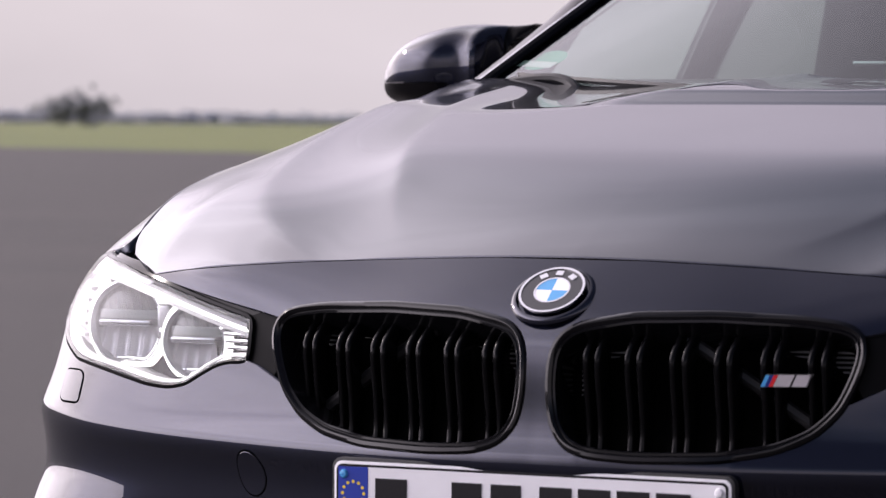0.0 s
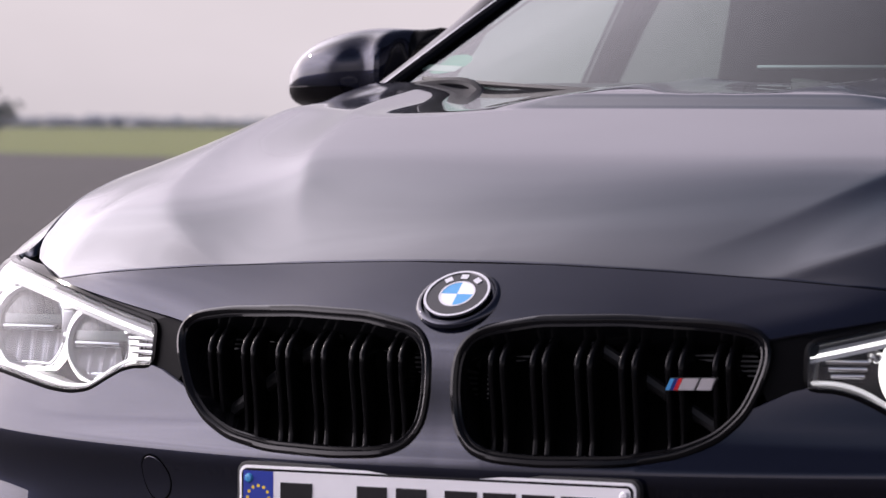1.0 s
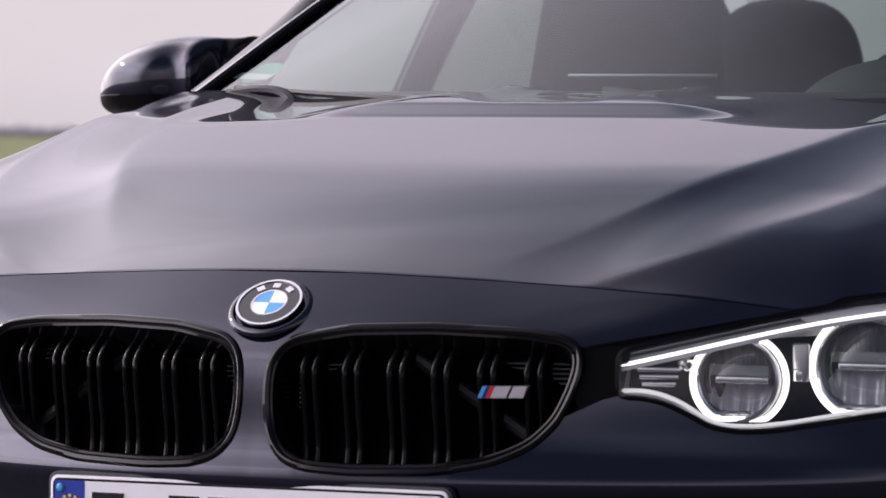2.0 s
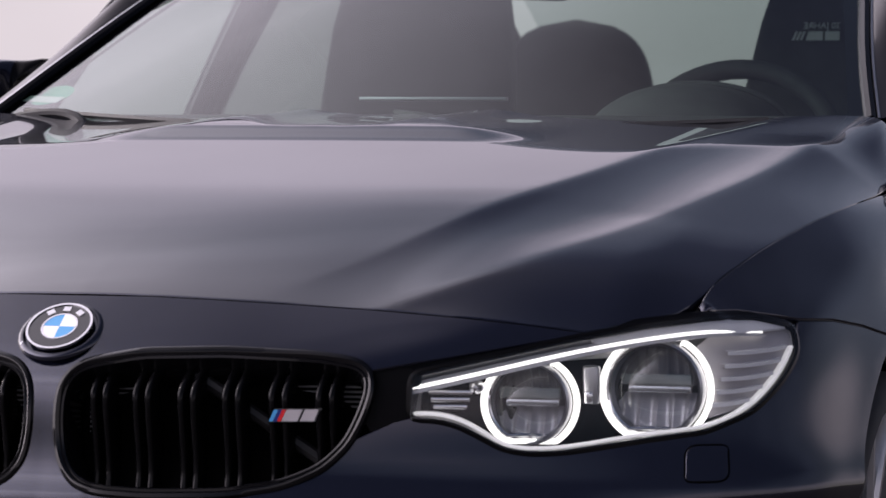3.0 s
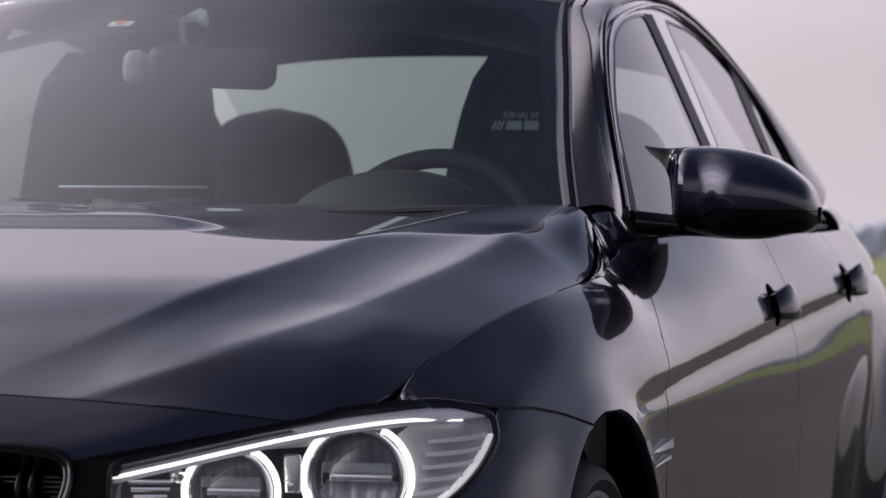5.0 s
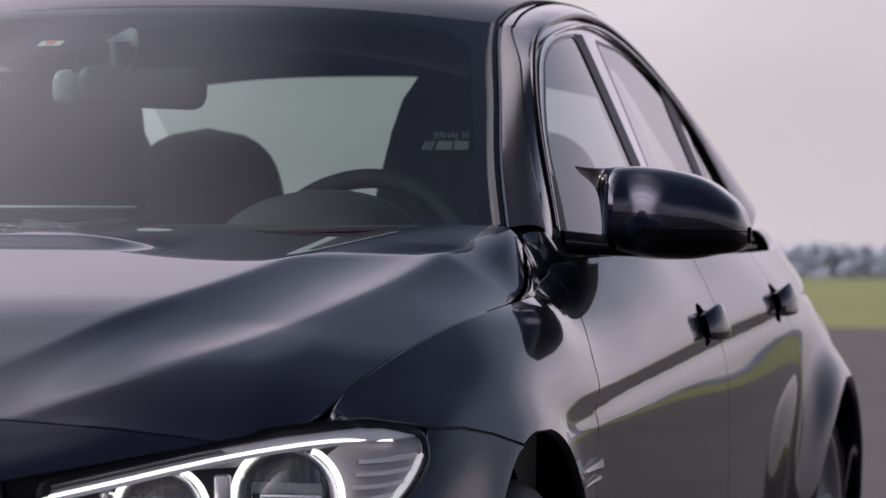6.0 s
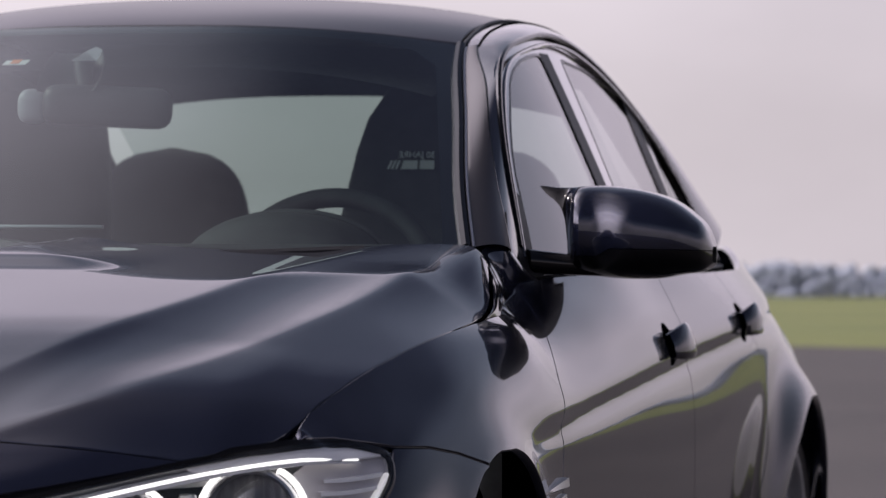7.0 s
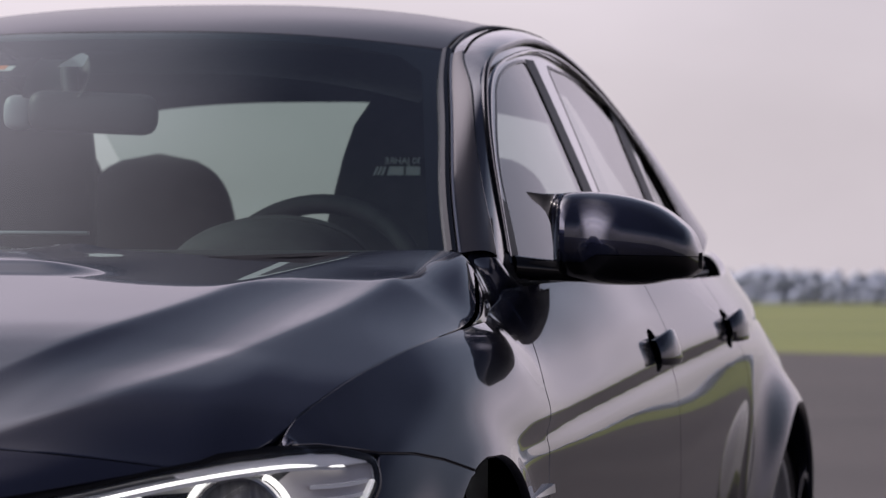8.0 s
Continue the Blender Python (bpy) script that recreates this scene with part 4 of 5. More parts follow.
def headlight(side):
    g = new("headlight")
    g.parent = car
    g["label"] = "clear headlight with two lit white rings"
    patch("lamp_cover", flank, LAMP, LENS, g, .02, side=side, depth=0, lift=.0015, label="clear lamp cover").visible_shadow = False
    part("lamp_seal", ring(LAMP, [(-.007, -.010), (-.005, .000), (-.001, .001), (.002, -.001), (.003, -.012)], flank, 150, side), TRIM_DARK, g, "black rubber seal")
    part("lamp_shell", ring(LAMP, [(.002, -.004), (.006, -.020), (.010, -.060), (.014, -.10)], flank, 150, side), LAMP_SILVER, g, "silvered lamp shell")
    patch("lamp_back", recess(.085), LAMP, LAMP_DARK, g, .03, side=side, depth=0)
    top_band = [(.43, .677), (.5, .689), (.60, .707), (.66, .7155), (.72, .738), (.80, .746), (.84, .747), (.93, .747), (1.020, .735)]
    patch("lamp_top_trim", flank, top_band + LAMP_TOP[::-1], TRIM_DARK, g, .012, side=side, lift=-.007, depth=.02, label="gloss black strip above the lamp")
    # the brow: a silver shelf with a lit strip
    brow = [(a, z - .0115) for a, z in LAMP_TOP[:-1]]
    part("brow", ring(brow[:6], [(-.0112, -.003), (-.004, -.006), (.000, -.008), (.004, -.010), (.005, -.020)], flank, 60, side, False), LAMP_SILVER, g, "silver shelf")
    part("brow_light", ring([(a, z - .0045) for a, z in brow[:6]], [(-.0030, -.006), (.0, -.0045), (.0030, -.006), (.0030, -.012)], flank, 60, side, False), GLOW, g, "lit white strip")
    patch("upper_shelf", recess(.010), [(.66, .7085), (.74, .7255), (.824, .7335), (.93, .7335), (1.0, .7225), (.93, .7185), (.83, .7150), (.75, .7075), (.68, .6990)], SHELF, g, .015, side=side, depth=.004, label="white inner shelf")
    part("lower_trim", ring(LAMP_LOW[1:-1], [(.004, -.005), (.0050, -.003), (.0075, -.003), (.009, -.006), (.010, -.016)], flank, 80, side, False), TRIM_GLOW, g, "lower edge trim given a weak glow")
    patch("outer_reflector", recess(.026), [(.800, .618), (.858, .632), (.905, .658), (.965, .694), (1.000, .716), (.930, .724), (.83, .722), (.79, .700)], OUTER, g, .02, side=side, depth=.004, label="silvered outer panel")
    for (x, y, z), r, cut in (((.556, .232, .634), .0545, .046), ((.694, .292, .650), .0640, .054)):
        rows, trim = [], []
        for k in range(73):
            th = math.radians(118 + 304 * k / 72)
            c, n = math.cos(th), math.sin(th)
            reach = min(r, cut / -n) if n < 0 else min(r, cut * 1.02 / max(n, .01))
            rows.append([(side * (x + (reach + dr) * c), y + .010 * c + dy, z + (reach + dr) * n) for dr, dy in ((-.0034, .008), (-.0031, .002), (-.0019, -.0010), (.0, -.0016), (.0019, -.0010), (.0031, .002), (.0034, .008))])
            trim.append((side * (x + (reach - .0078) * c), y + .010 * c + .003, z + (reach - .0078) * n))
        part("light_ring", sheet(rows), GLOW, g, "lit white ring")
        part("ring_trim", tube(trim, .0026, 8), CHROME, g)
        bm = lathe([(r * .84, .0), (r * .80, .012), (r * .72, .030), (r * .5, .040), (.0005, .044)], 40, "Y")
        part("projector", moved(bm, Matrix.Translation((side * x, y, z))), DARK_METAL, g, "dark projector bowl")
        bm = lathe([(.0005, -.010), (r * .3, -.009), (r * .55, -.005), (r * .78, .004), (r * .82, .008)], 40, "Y")
        part("projector_lens", moved(bm, Matrix.Translation((side * x, y, z))), PROJECTOR, g, "domed projector glass").visible_shadow = False
        part("lens_shelf", box((r * 1.20, .010, .0085), (side * (x + r * .08), y + .004, z + .000), .0022, segments=3), CHROME, g, "chrome shelf")
        part("lens_slot", box((r * 1.36, .008, .0125), (side * x, y + .006, z + .0115), .002), LAMP_DARK, g, "dark slot over the shelf")
        part("bowl_bezel", moved(lathe([(r * .80, .004), (r * .86, -.0015), (r * .91, .000), (r * .93, .006)], 48, "Y"), Matrix.Translation((side * x, y, z))), SATIN, g, "grey bezel round the bowl")
        for name, mat, up, back in (("reflector_facets", SILVER, -1, .006), ("upper_facets", DARK_METAL, 1, .012)):
            rows = []
            for u in np.linspace(-.93, .93, 57):
                fold = .006 * abs(math.sin(u * math.pi * (2.6 if up < 0 else 4.2)))
                tall = r * .80 * math.sqrt(1 - u * u)
                rows.append([(side * (x + u * r * .80), y + back + fold + deep, z + up * (.004 + (tall - .004) * t)) for t, deep in ((0, .010), (.35, .004), (.7, .0), (1, -.004))])
            part(name, sheet(rows), mat, g)
    # bridge between the modules, and the small inner lamp
    part("bridge", box((.020, .012, .046), (side * .622, .268, .655), .004, segments=3), SATIN, g)
    part("bridge", box((.012, .010, .016), (side * .6205, .262, .640), .004, segments=3), CHROME, g)
    for k in range(3):
        part("marker_lamp", box((.052 - k * .006, .010, .0055), (side * .470, .196, .646 - k * .0085), .0015, Euler((0, 0, side * .32)).to_matrix()), CHROME, g)
    part("marker_bulb", moved(lathe([(.0005, -.008), (.005, -.006), (.008, 0), (.008, .015)], 20, "Y"), Matrix.Translation((side * .497, .205, .652))), CHROME, g)
    # blades in the outer corner
    for k in range(5):
        z = .632 + k * .0150
        rows = []
        for t in np.linspace(0, 1, 10):
            a = .815 + .008 * k + t * (.055 + .016 * k)
            p = flank(np.array(a), np.array(z + .006 * t * t))
            m = np.array((p[0] * side, p[1], p[2]))
            rows.append([m + np.array((-side * .012, .014, .0030)), m + np.array((-side * .004, .005, .0030)), m + np.array((-side * .004, .005, -.0018)), m + np.array((-side * .03, .05, -.0022))])
        part("blade", sheet([[tuple(v) for v in r] for r in rows]), WHITE_ENAMEL, g, "silver blade")
    return g


for side in (1, -1):
    headlight(side)

# round badge on a raised pad; its letters are left as plain marks


c0 = full(np.array([0.0]), np.array([.712]))[0]
NOSE_U = np.array((1.0, 0, 0))
NOSE_V = np.array((0.0, .78, .62))
NOSE_V /= np.linalg.norm(NOSE_V)
NOSE_N = np.cross(NOSE_U, NOSE_V)


def disc(r0, r1, lift, a0=0, a1=360, n=48):
    ang = [radians(a0 + (a1 - a0) * k / n) for k in range(n + 1)]
    rows = []
    for r, h in ((r0, lift - .004), (r0, lift), (r1, lift), (r1, lift - .004)):
        rows.append([tuple(c0 + NOSE_U * r * math.cos(t) + NOSE_V * r * math.sin(t) + NOSE_N * h) for t in ang])
    return sheet(rows)


badge = new("badge")
badge.parent = car
badge["label"] = "round badge with blue and white quarters"
rows = []
for k in range(49):
    t = 2 * math.pi * k / 48
    rows.append([tuple(c0 + NOSE_U * r * math.cos(t) * 1.05 + NOSE_V * r * math.sin(t) + NOSE_N * h) for r, h in ((.0515, -.003), (.050, .001), (.0475, .0028), (.0445, .0028), (.043, .000))])
part("badge_pad", sheet(rows), PAINT, badge)
part("badge_rim", disc(.0385, .0415, .0085), CHROME, badge)
part("badge_field", disc(.0228, .0387, .0072), BLACK_ENAMEL, badge)
part("badge_ring", disc(.0208, .0230, .0078), CHROME, badge)
for k in range(4):
    part("badge_quarter", disc(.0004, .0210, .0074, 90 * k, 90 * k + 90, 14), BLUE_SKY if k % 2 else WHITE_ENAMEL, badge)
for ang in (128, 90, 52):
    t = radians(ang)
    m = c0 + (NOSE_U * math.cos(t) + NOSE_V * math.sin(t)) * .0307
    e, f = NOSE_U * math.sin(t) - NOSE_V * math.cos(t), NOSE_U * math.cos(t) + NOSE_V * math.sin(t)
    part("badge_mark", slab([(-.0048, -.004), (.0048, -.004), (.0048, .004), (-.0048, .004)], .0016, lambda u, v, w, m=m, e=e, f=f: tuple(m + e * u + f * v + NOSE_N * (w + .0068))), CHROME, badge)

# small badge on the grille: coloured stripes and plain metal shapes
def on_grille(u, v, w):
    return (.283 + u, .090 + .16 * u - w, .6135 + v + u * .02)


gb = new("grille_badge")
gb.parent = car
gb["label"] = "small chrome badge with blue and red stripes"
part("badge_back", slab([(-.001, -.001), (.050, -.001), (.061, .0145), (.006, .0145)], .002, lambda u, v, w: on_grille(u, v, w - .003)), BLACK, gb, smooth=False)
for u0, mat in ((.000, BLUE_SKY), (.0048, DEEP_BLUE), (.0096, RED)):
    part("stripe", slab([(u0, 0), (u0 + .0046, 0), (u0 + .0106, .0135), (u0 + .006, .0135)], .003, on_grille), mat, gb, smooth=False)
for shape in ([(.0150, 0), (.0335, 0), (.0395, .0135), (.0210, .0135)], [(.0365, 0), (.0535, 0), (.0585, .0135), (.0425, .0135)]):
    part("metal_shape", slab(shape, .0035, on_grille), SILVER, gb, smooth=False)

# number plate, its characters as plain bars
plate = new("number_plate")
plate.parent = car
plate["label"] = "white number plate with a blue band, characters as bars"


def on_plate(u, v, w):
    return (u, .056 - w, .3935 + v)


def rounded(x0, z0, x1, z1, r, n=6):
    out = []
    for cx, cz, a in ((x1 - r, z1 - r, 0), (x0 + r, z1 - r, 90), (x0 + r, z0 + r, 180), (x1 - r, z0 + r, 270)):
        out += [(cx + r * math.cos(radians(a + 90 * k / n)), cz + r * math.sin(radians(a + 90 * k / n))) for k in range(n + 1)]
    return out


part("plate_holder", slab(rounded(-.264, -.004, .264, .116, .012), .012, lambda u, v, w: on_plate(u, v, w - .014), .002), BLACK, plate)
part("plate_border", slab(rounded(-.260, 0, .260, .112, .010), .002, lambda u, v, w: on_plate(u, v, w - .002), .0008), WHITE, plate)
part("plate_line", slab(rounded(-.2565, .0035, .2565, .1085, .008), .0008, on_plate), BLACK_ENAMEL, plate)
part("plate_face", slab(rounded(-.2535, .0065, .2535, .1055, .006), .0016, on_plate), WHITE, plate)
part("blue_band", slab([(-.2535, .008), (-.213, .008), (-.213, .1055), (-.2535, .1055)], .0020, on_plate), BLUE_BAND, plate, smooth=False)
for k in range(12):
    t = 2 * math.pi * k / 12
    m = (-.233 + .0145 * math.cos(t), .073 + .0145 * math.sin(t))
    part("star", slab([(m[0] + .0022 * math.cos(j * math.pi / 3), m[1] + .0022 * math.sin(j * math.pi / 3)) for j in range(6)], .0024, on_plate), YELLOW, plate, smooth=False)
for u0, u1 in ((-.203, -.160), (-.100, -.060), (-.048, -.008), (.016, .058), (.066, .108), (.116, .158), (.166, .210)):
    part("character_bar", slab([(u0, .018), (u1, .018), (u1, .093), (u0, .093)], .0030, on_plate, .0006), BLACK_ENAMEL, plate, smooth=False)
for u in (-.246, .246):
    part("screw_cap", moved(lathe([(.0005, -.004), (.004, -.0035), (.0058, -.001), (.0060, .002)], 20, "Y"), Matrix.Translation(on_plate(u, .0965, .0016))), BLUE_SKY if u < 0 else WHITE, plate)

# towing-eye cap and washer covers, cut into the bumper skin as thin raised lids
for side in (1, -1):
    for nm, ca, cz, ra, rz, square in (("washer_cover", .800, .566, .027, .021, True), ("towing_cap", .428, .476, .024, .029, False)):
        if nm == "towing_cap" and side > 0:
            continue
        pts = []
        for k in range(40):
            t = 2 * math.pi * k / 40
            e = .35 if square else 1.0
            c, s = math.cos(t), math.sin(t)
            pts.append((ca + ra * math.copysign(abs(c) ** e, c) + (.006 * s if square else 0), cz + rz * math.copysign(abs(s) ** e, s)))
        part(nm + "_joint", ring(pts, [(-.0016, .0002), (.0, .0007), (.0016, .0002)], flank, 60, side), GAP, car)
        patch(nm, flank, [(ca + (a - ca) * .95, cz + (z - cz) * .95) for a, z in pts], PAINT, car, .012, side=side, depth=.001, lift=.0012)
    # lower intake in the corner of the bumper
    intake = [(.56, .395), (.75, .405), (.93, .375), (.96, .32), (.90, .27), (.60, .26), (.54, .31)]
    patch("air_intake", flank, intake, BLACK, car, .03, side=side, lift=.002, depth=.004, label="black lower air intake")
    part("intake_lip", ring(intake, [(-.012, -.001), (-.006, .006), (.0, .005), (.004, -.002)], flank, 80, side), PAINT, car)
patch("centre_intake", full, [(-.42, .20), (.42, .20), (.46, .33), (.40, .365), (-.40, .365), (-.46, .33)], BLACK, car, .04, lift=.002, depth=.004, label="black lower centre intake")


# ---- wheels, mirrors, handles, wipers ----
def wheel(x, y, side):
    g = new("wheel")
    g.parent = car
    g["label"] = "dark alloy wheel with slim double spokes"
    at = Matrix.Translation((x * side, y, HUB))
    prof = [(.276, -.10), (.282, -.118), (.298, -.126), (.312, -.120), (.324, -.100), (.326, -.05), (.326, .05), (.324, .100), (.312, .120), (.298, .126), (.282, .118), (.276, .10)]
    part("tyre", moved(lathe(prof, 64), at), RUBBER, g, "black low-profile tyre")
    grooves = bmesh.new()
    for h in (-.06, -.02, .02, .06):
        lathe([(.3255, h - .005), (.3275, h - .004), (.3275, h + .004), (.3255, h + .005)], 48, bm=grooves)
    part("tread_groove", moved(grooves, at), GAP, g)
    o = -1 if side < 0 else 1
    barrel = [(.287, .112), (.283, .119), (.276, .117), (.270, .105), (.264, .06), (.260, -.08), (.274, -.11), (.286, -.115)]
    part("rim", moved(lathe([(r, h * o) for r, h in barrel], 64), at), RIM, g, "grey alloy rim")
    part("brake_disc", moved(lathe([(.05, .02 * o), (.19, .02 * o), (.19, .0), (.05, .0)], 48), at), BLACK, g)
    part("brake_caliper", moved(box((.07, .10, .20), (0, .15, .03), .012), at), DARK_METAL, g)
    part("hub", moved(lathe([(.0005, .094 * o), (.03, .093 * o), (.036, .088 * o), (.065, .080 * o), (.075, .05 * o)], 32), at), RIM, g)
    for k in range(5):
        for off in (-.17, .17):
            t0 = 2 * math.pi * k / 5 + .3
            rows = []
            for u in np.linspace(0, 1, 8):
                r = .05 + u * .223
                t = t0 + off * (.35 + .85 * u)
                c, s = math.cos(t), math.sin(t)
                w = .013 - .005 * u
                h = (.084 + .018 * u) * o
                rows.append([(hh, r * c - s * ww, r * s + c * ww) for hh, ww in ((h - .035 * o, -w), (h - .006 * o, -w), (h, -w * .5), (h, w * .5), (h - .006 * o, w), (h - .035 * o, w))])
            part("spoke", moved(sheet(rows), at), RIM, g)
    well = lathe([(.374, .10 * o), (.376, .0), (.374, -.20 * o), (.10, -.205 * o)], 80)
    part("wheel_well", moved(well, Matrix.Translation(((x - .035) * side, y, HUB))), GAP, g, "dark wheel well")
    return g


for side in (1, -1):
    wheel(.760, FRONT_AXLE, side)
    wheel(.800, REAR_AXLE, side)


def mirror(side):
    g = new("door_mirror")
    g.parent = car
    g["label"] = "dark blue door mirror with a pointed inner wing"
    top = nat([.760, .785, .810, .835, .885, .940, .980, 1.008, 1.024, 1.032], [1.0845, 1.0815, 1.0815, 1.0835, 1.083, 1.073, 1.056, 1.034, 1.012, .990])
    seam = pieces([.760, .772, .786, .797, .804, .809, .813, .818, .862, .886, 1.036], [1.0825, 1.0705, 1.0615, 1.050, 1.033, 1.005, .985, .976, .9735, .986, .9845])
    foot = nat([.813, .86, .915, .960, .992, 1.022, 1.036], [.952, .943, .940, .943, .949, .957, .970])
    deep = nat([.760, .79, .812, .822, .85, .90, .95, .99, 1.012, 1.026, 1.032], [.006, .026, .046, .080, .094, .104, .100, .084, .062, .036, .014])

    def loft(xs, hi, lo, shrink, steps=18):
        rows = []
        for x in xs:
            a, b = float(hi(x)), float(lo(x))
            zt, zl = float(top(x)), min(float(foot(max(x, .813))), float(seam(x)) - .004)
            mid, half = (zt + zl) / 2, (zt - zl) / 2
            row = [(x, 1.778, a - shrink)]
            for k in range(steps + 1):
                z = a + (b - a) * (1 - math.cos(math.pi * k / steps)) / 2
                u = min(1.0, abs(z - mid) / half)
                row.append((x, 1.735 - (float(deep(x)) - shrink) * (1 - u ** 2.9) ** .5, z))
            rows.append(row + [(x, 1.778, b)])
        return sheet(rows)

    xs = np.concatenate([np.linspace(.7605, .80, 9), np.linspace(.802, .822, 11), np.linspace(.83, 1.0, 22), np.linspace(1.004, 1.0318, 14)])
    part("mirror_cap", mirrored(loft(xs[11:], top, seam, 0.0), side), PAINT, g, "dark blue metallic cap")
    part("mirror_wing", mirrored(loft(xs[:12], top, seam, .0006), side), TRIM_DARK, g, "black pointed inner wing")
    part("mirror_base", mirrored(loft(xs[13:], lambda x: seam(x) - .0012, foot, .0015), side), BLACK_GLOSS, g, "gloss black lower shell")
    rim = [(x, float(top(x)) - .003) for x in np.linspace(.80, 1.030, 30)] + [(x, float(foot(x)) + .002) for x in np.linspace(1.030, .815, 26)] + [(.812, .985), (.807, 1.02), (.802, 1.045)]
    part("mirror_bezel", mirrored(slab(rim, .006, lambda u, v, w: (u, 1.776 + w, v)), side), BLACK, g, "black bezel round the glass")
    bm = box((.13, .004, .065), (.915, 1.784, 1.012), .001)
    part("mirror_glass", mirrored(bm, side), MIRROR, g, "mirror glass")
    part("mirror_arm", mirrored(tube(along([(.900, 1.715, .956), (.84, 1.705, .960), (.79, 1.69, .963), (.752, 1.67, .966)], 14), [.014 + .006 * k / 13 for k in range(14)], 12, flat=.95), side), BLACK_GLOSS, g)
    patch("mirror_foot", side_glass, [(1.600, .942), (1.652, .990), (1.700, 1.047), (1.735, 1.090), (1.765, 1.062), (1.735, 1.018), (1.705, .978), (1.700, .950)], BLACK, g, .02, side=side, depth=.004, lift=.003, label="black triangle under the mirror")


for side in (1, -1):
    mirror(side)


def skin(y, z, proud=0.0):
    """A point on the flank at y and z, moved outwards."""
    a = a_at(y=y)
    p = flank(np.array([a, a + .002, a]), np.array([z, z, z + .002]))
    n = np.cross(p[1] - p[0], p[2] - p[0])
    return p[0] + n / np.linalg.norm(n) * proud


def handle(y, z, side):
    g = new("door_handle")
    g.parent = car
    g["label"] = "dark blue bow-shaped pull handle over a hollow"
    rows = []
    for k in range(24):
        t = k / 23
        lift = .036 * (math.sin(math.pi * min(1, max(0, .08 + .84 * t))) ** .55) - .004
        tall = .0195 + .004 * math.sin(math.pi * t)
        yy, zz = y - .060 + .165 * t, z - .004 + .012 * t
        rows.append([tuple(skin(yy, zz + v * tall, lift - d)) for v, d in ((-.8, .014), (-1.0, .009), (-.95, .003), (-.75, .0005), (0, 0), (.75, .0005), (.95, .003), (1.0, .009), (.8, .014))])
    part("grip", mirrored(sheet(rows), side), PAINT, g, "dark blue grip")
    rim = cup(y - .015, z)
    c = np.array((a_at(y=y - .015), z))
    rows = []
    for s in (1.0, .97, .85, .65, .4, .15, .01):
        q = [c + (np.array(v) - c) * s for v in rim]
        rows.append([tuple(flank(np.array(v[0]), np.array(v[1])) - np.array((.030 * (1 - s ** 2.5), 0, 0))) for v in q])
    # near-black instead of body paint: the hollow's shade is put into its colour
    part("handle_hollow", mirrored(sheet(rows, True), side), TRIM_DARK, g, "hollow behind the grip, blackened for its shade")


for side in (1, -1):
    handle(2.265, .832, side)
    handle(3.055, .864, side)
    # vent in the wing behind the wheel
    for z0, z1, y0, proud in ((.634, .650, 1.100, .009), (.617, .627, 1.115, .006)):
        rows = []
        for t in np.linspace(0, 1, 10):
            yy, rise = y0 + (1.226 - y0) * t, .007 * t
            mid = (z0 + z1) / 2
            rows.append([tuple(skin(yy, mid + (z - mid) * (.25 + .75 * t) + rise, h)) for z, h in ((z1 + .001, -.002), (z1, proud * (.2 + .8 * t)), (z0 + .004, proud * (.3 + .8 * t)), (z0, proud * .3), (z0 - .001, -.002))])
        part("wing_gill", mirrored(sheet(rows), side), SATIN, car, "slim satin blade in the wing gill")
    # rubber line at the foot of the side windows, bright pillar trim along the screen
    ys = np.linspace(1.60, 3.58, 40)
    part("belt_trim", mirrored(tube([(float(glass_x(y, float(BELT(y)))) + .006, y, float(BELT(y)) + .003) for y in ys], .006, 6), side), BLACK, car)
    e = along(ROOF_EDGE[2:7], 50)
    part("screen_seal", mirrored(tube([(x - .009, y - .003, z - .001) for x, y, z in e], .0095, 8), side), TRIM_DARK, car, "black rubber seal beside the windscreen")
    e = along(ROOF_EDGE[6:11], 30)
    part("roof_trim", mirrored(tube([(x - .004, y, z + .001) for x, y, z in e], .004, 6), side), BLACK, car)

# cowl, wipers
rows = []
for t in np.linspace(0, 1, 6):
    rows.append([(x, 1.30 + .10 * t + .10 * (x / .7) ** 2, .955 + .012 * t - .0 * x) for x in np.linspace(-.70, .70, 30)])
part("cowl", sheet(rows), BLACK, car, "black plastic cowl panel")


def wiper(pivot, elbow, tip, reach):
    g = new("wiper")
    g.parent = car
    g["label"] = "black wiper parked at the foot of the windscreen"
    part("wiper_arm", tube(along([pivot, elbow, tip], 12), [.010 - .004 * k / 11 for k in range(12)], 8), BLACK, g)
    part("wiper_blade", tube(along(reach, 16), .0045, 6, flat=1.2), BLACK, g)


def on_screen(s, t, proud):
    p = screen(np.array([s, s + .01, s]), np.array([t, t, t + .01]))
    n = np.cross(p[1] - p[0], p[2] - p[0])
    n *= 1 if n[2] > 0 else -1
    return tuple(p[0] + n / np.linalg.norm(n) * proud)


wiper((-.508, 1.345, .952), (-.515, 1.352, .966), (-.64, 1.375, .984), [on_screen(s, .012 - .02 * s, .006) for s in (-.92, -.6, -.3, -.05)])
wiper((.10, 1.345, .972), (.03, 1.355, .985), (-.01, 1.365, .990), [on_screen(s, .012, .006) for s in (-.02, .2, .5, .80)])


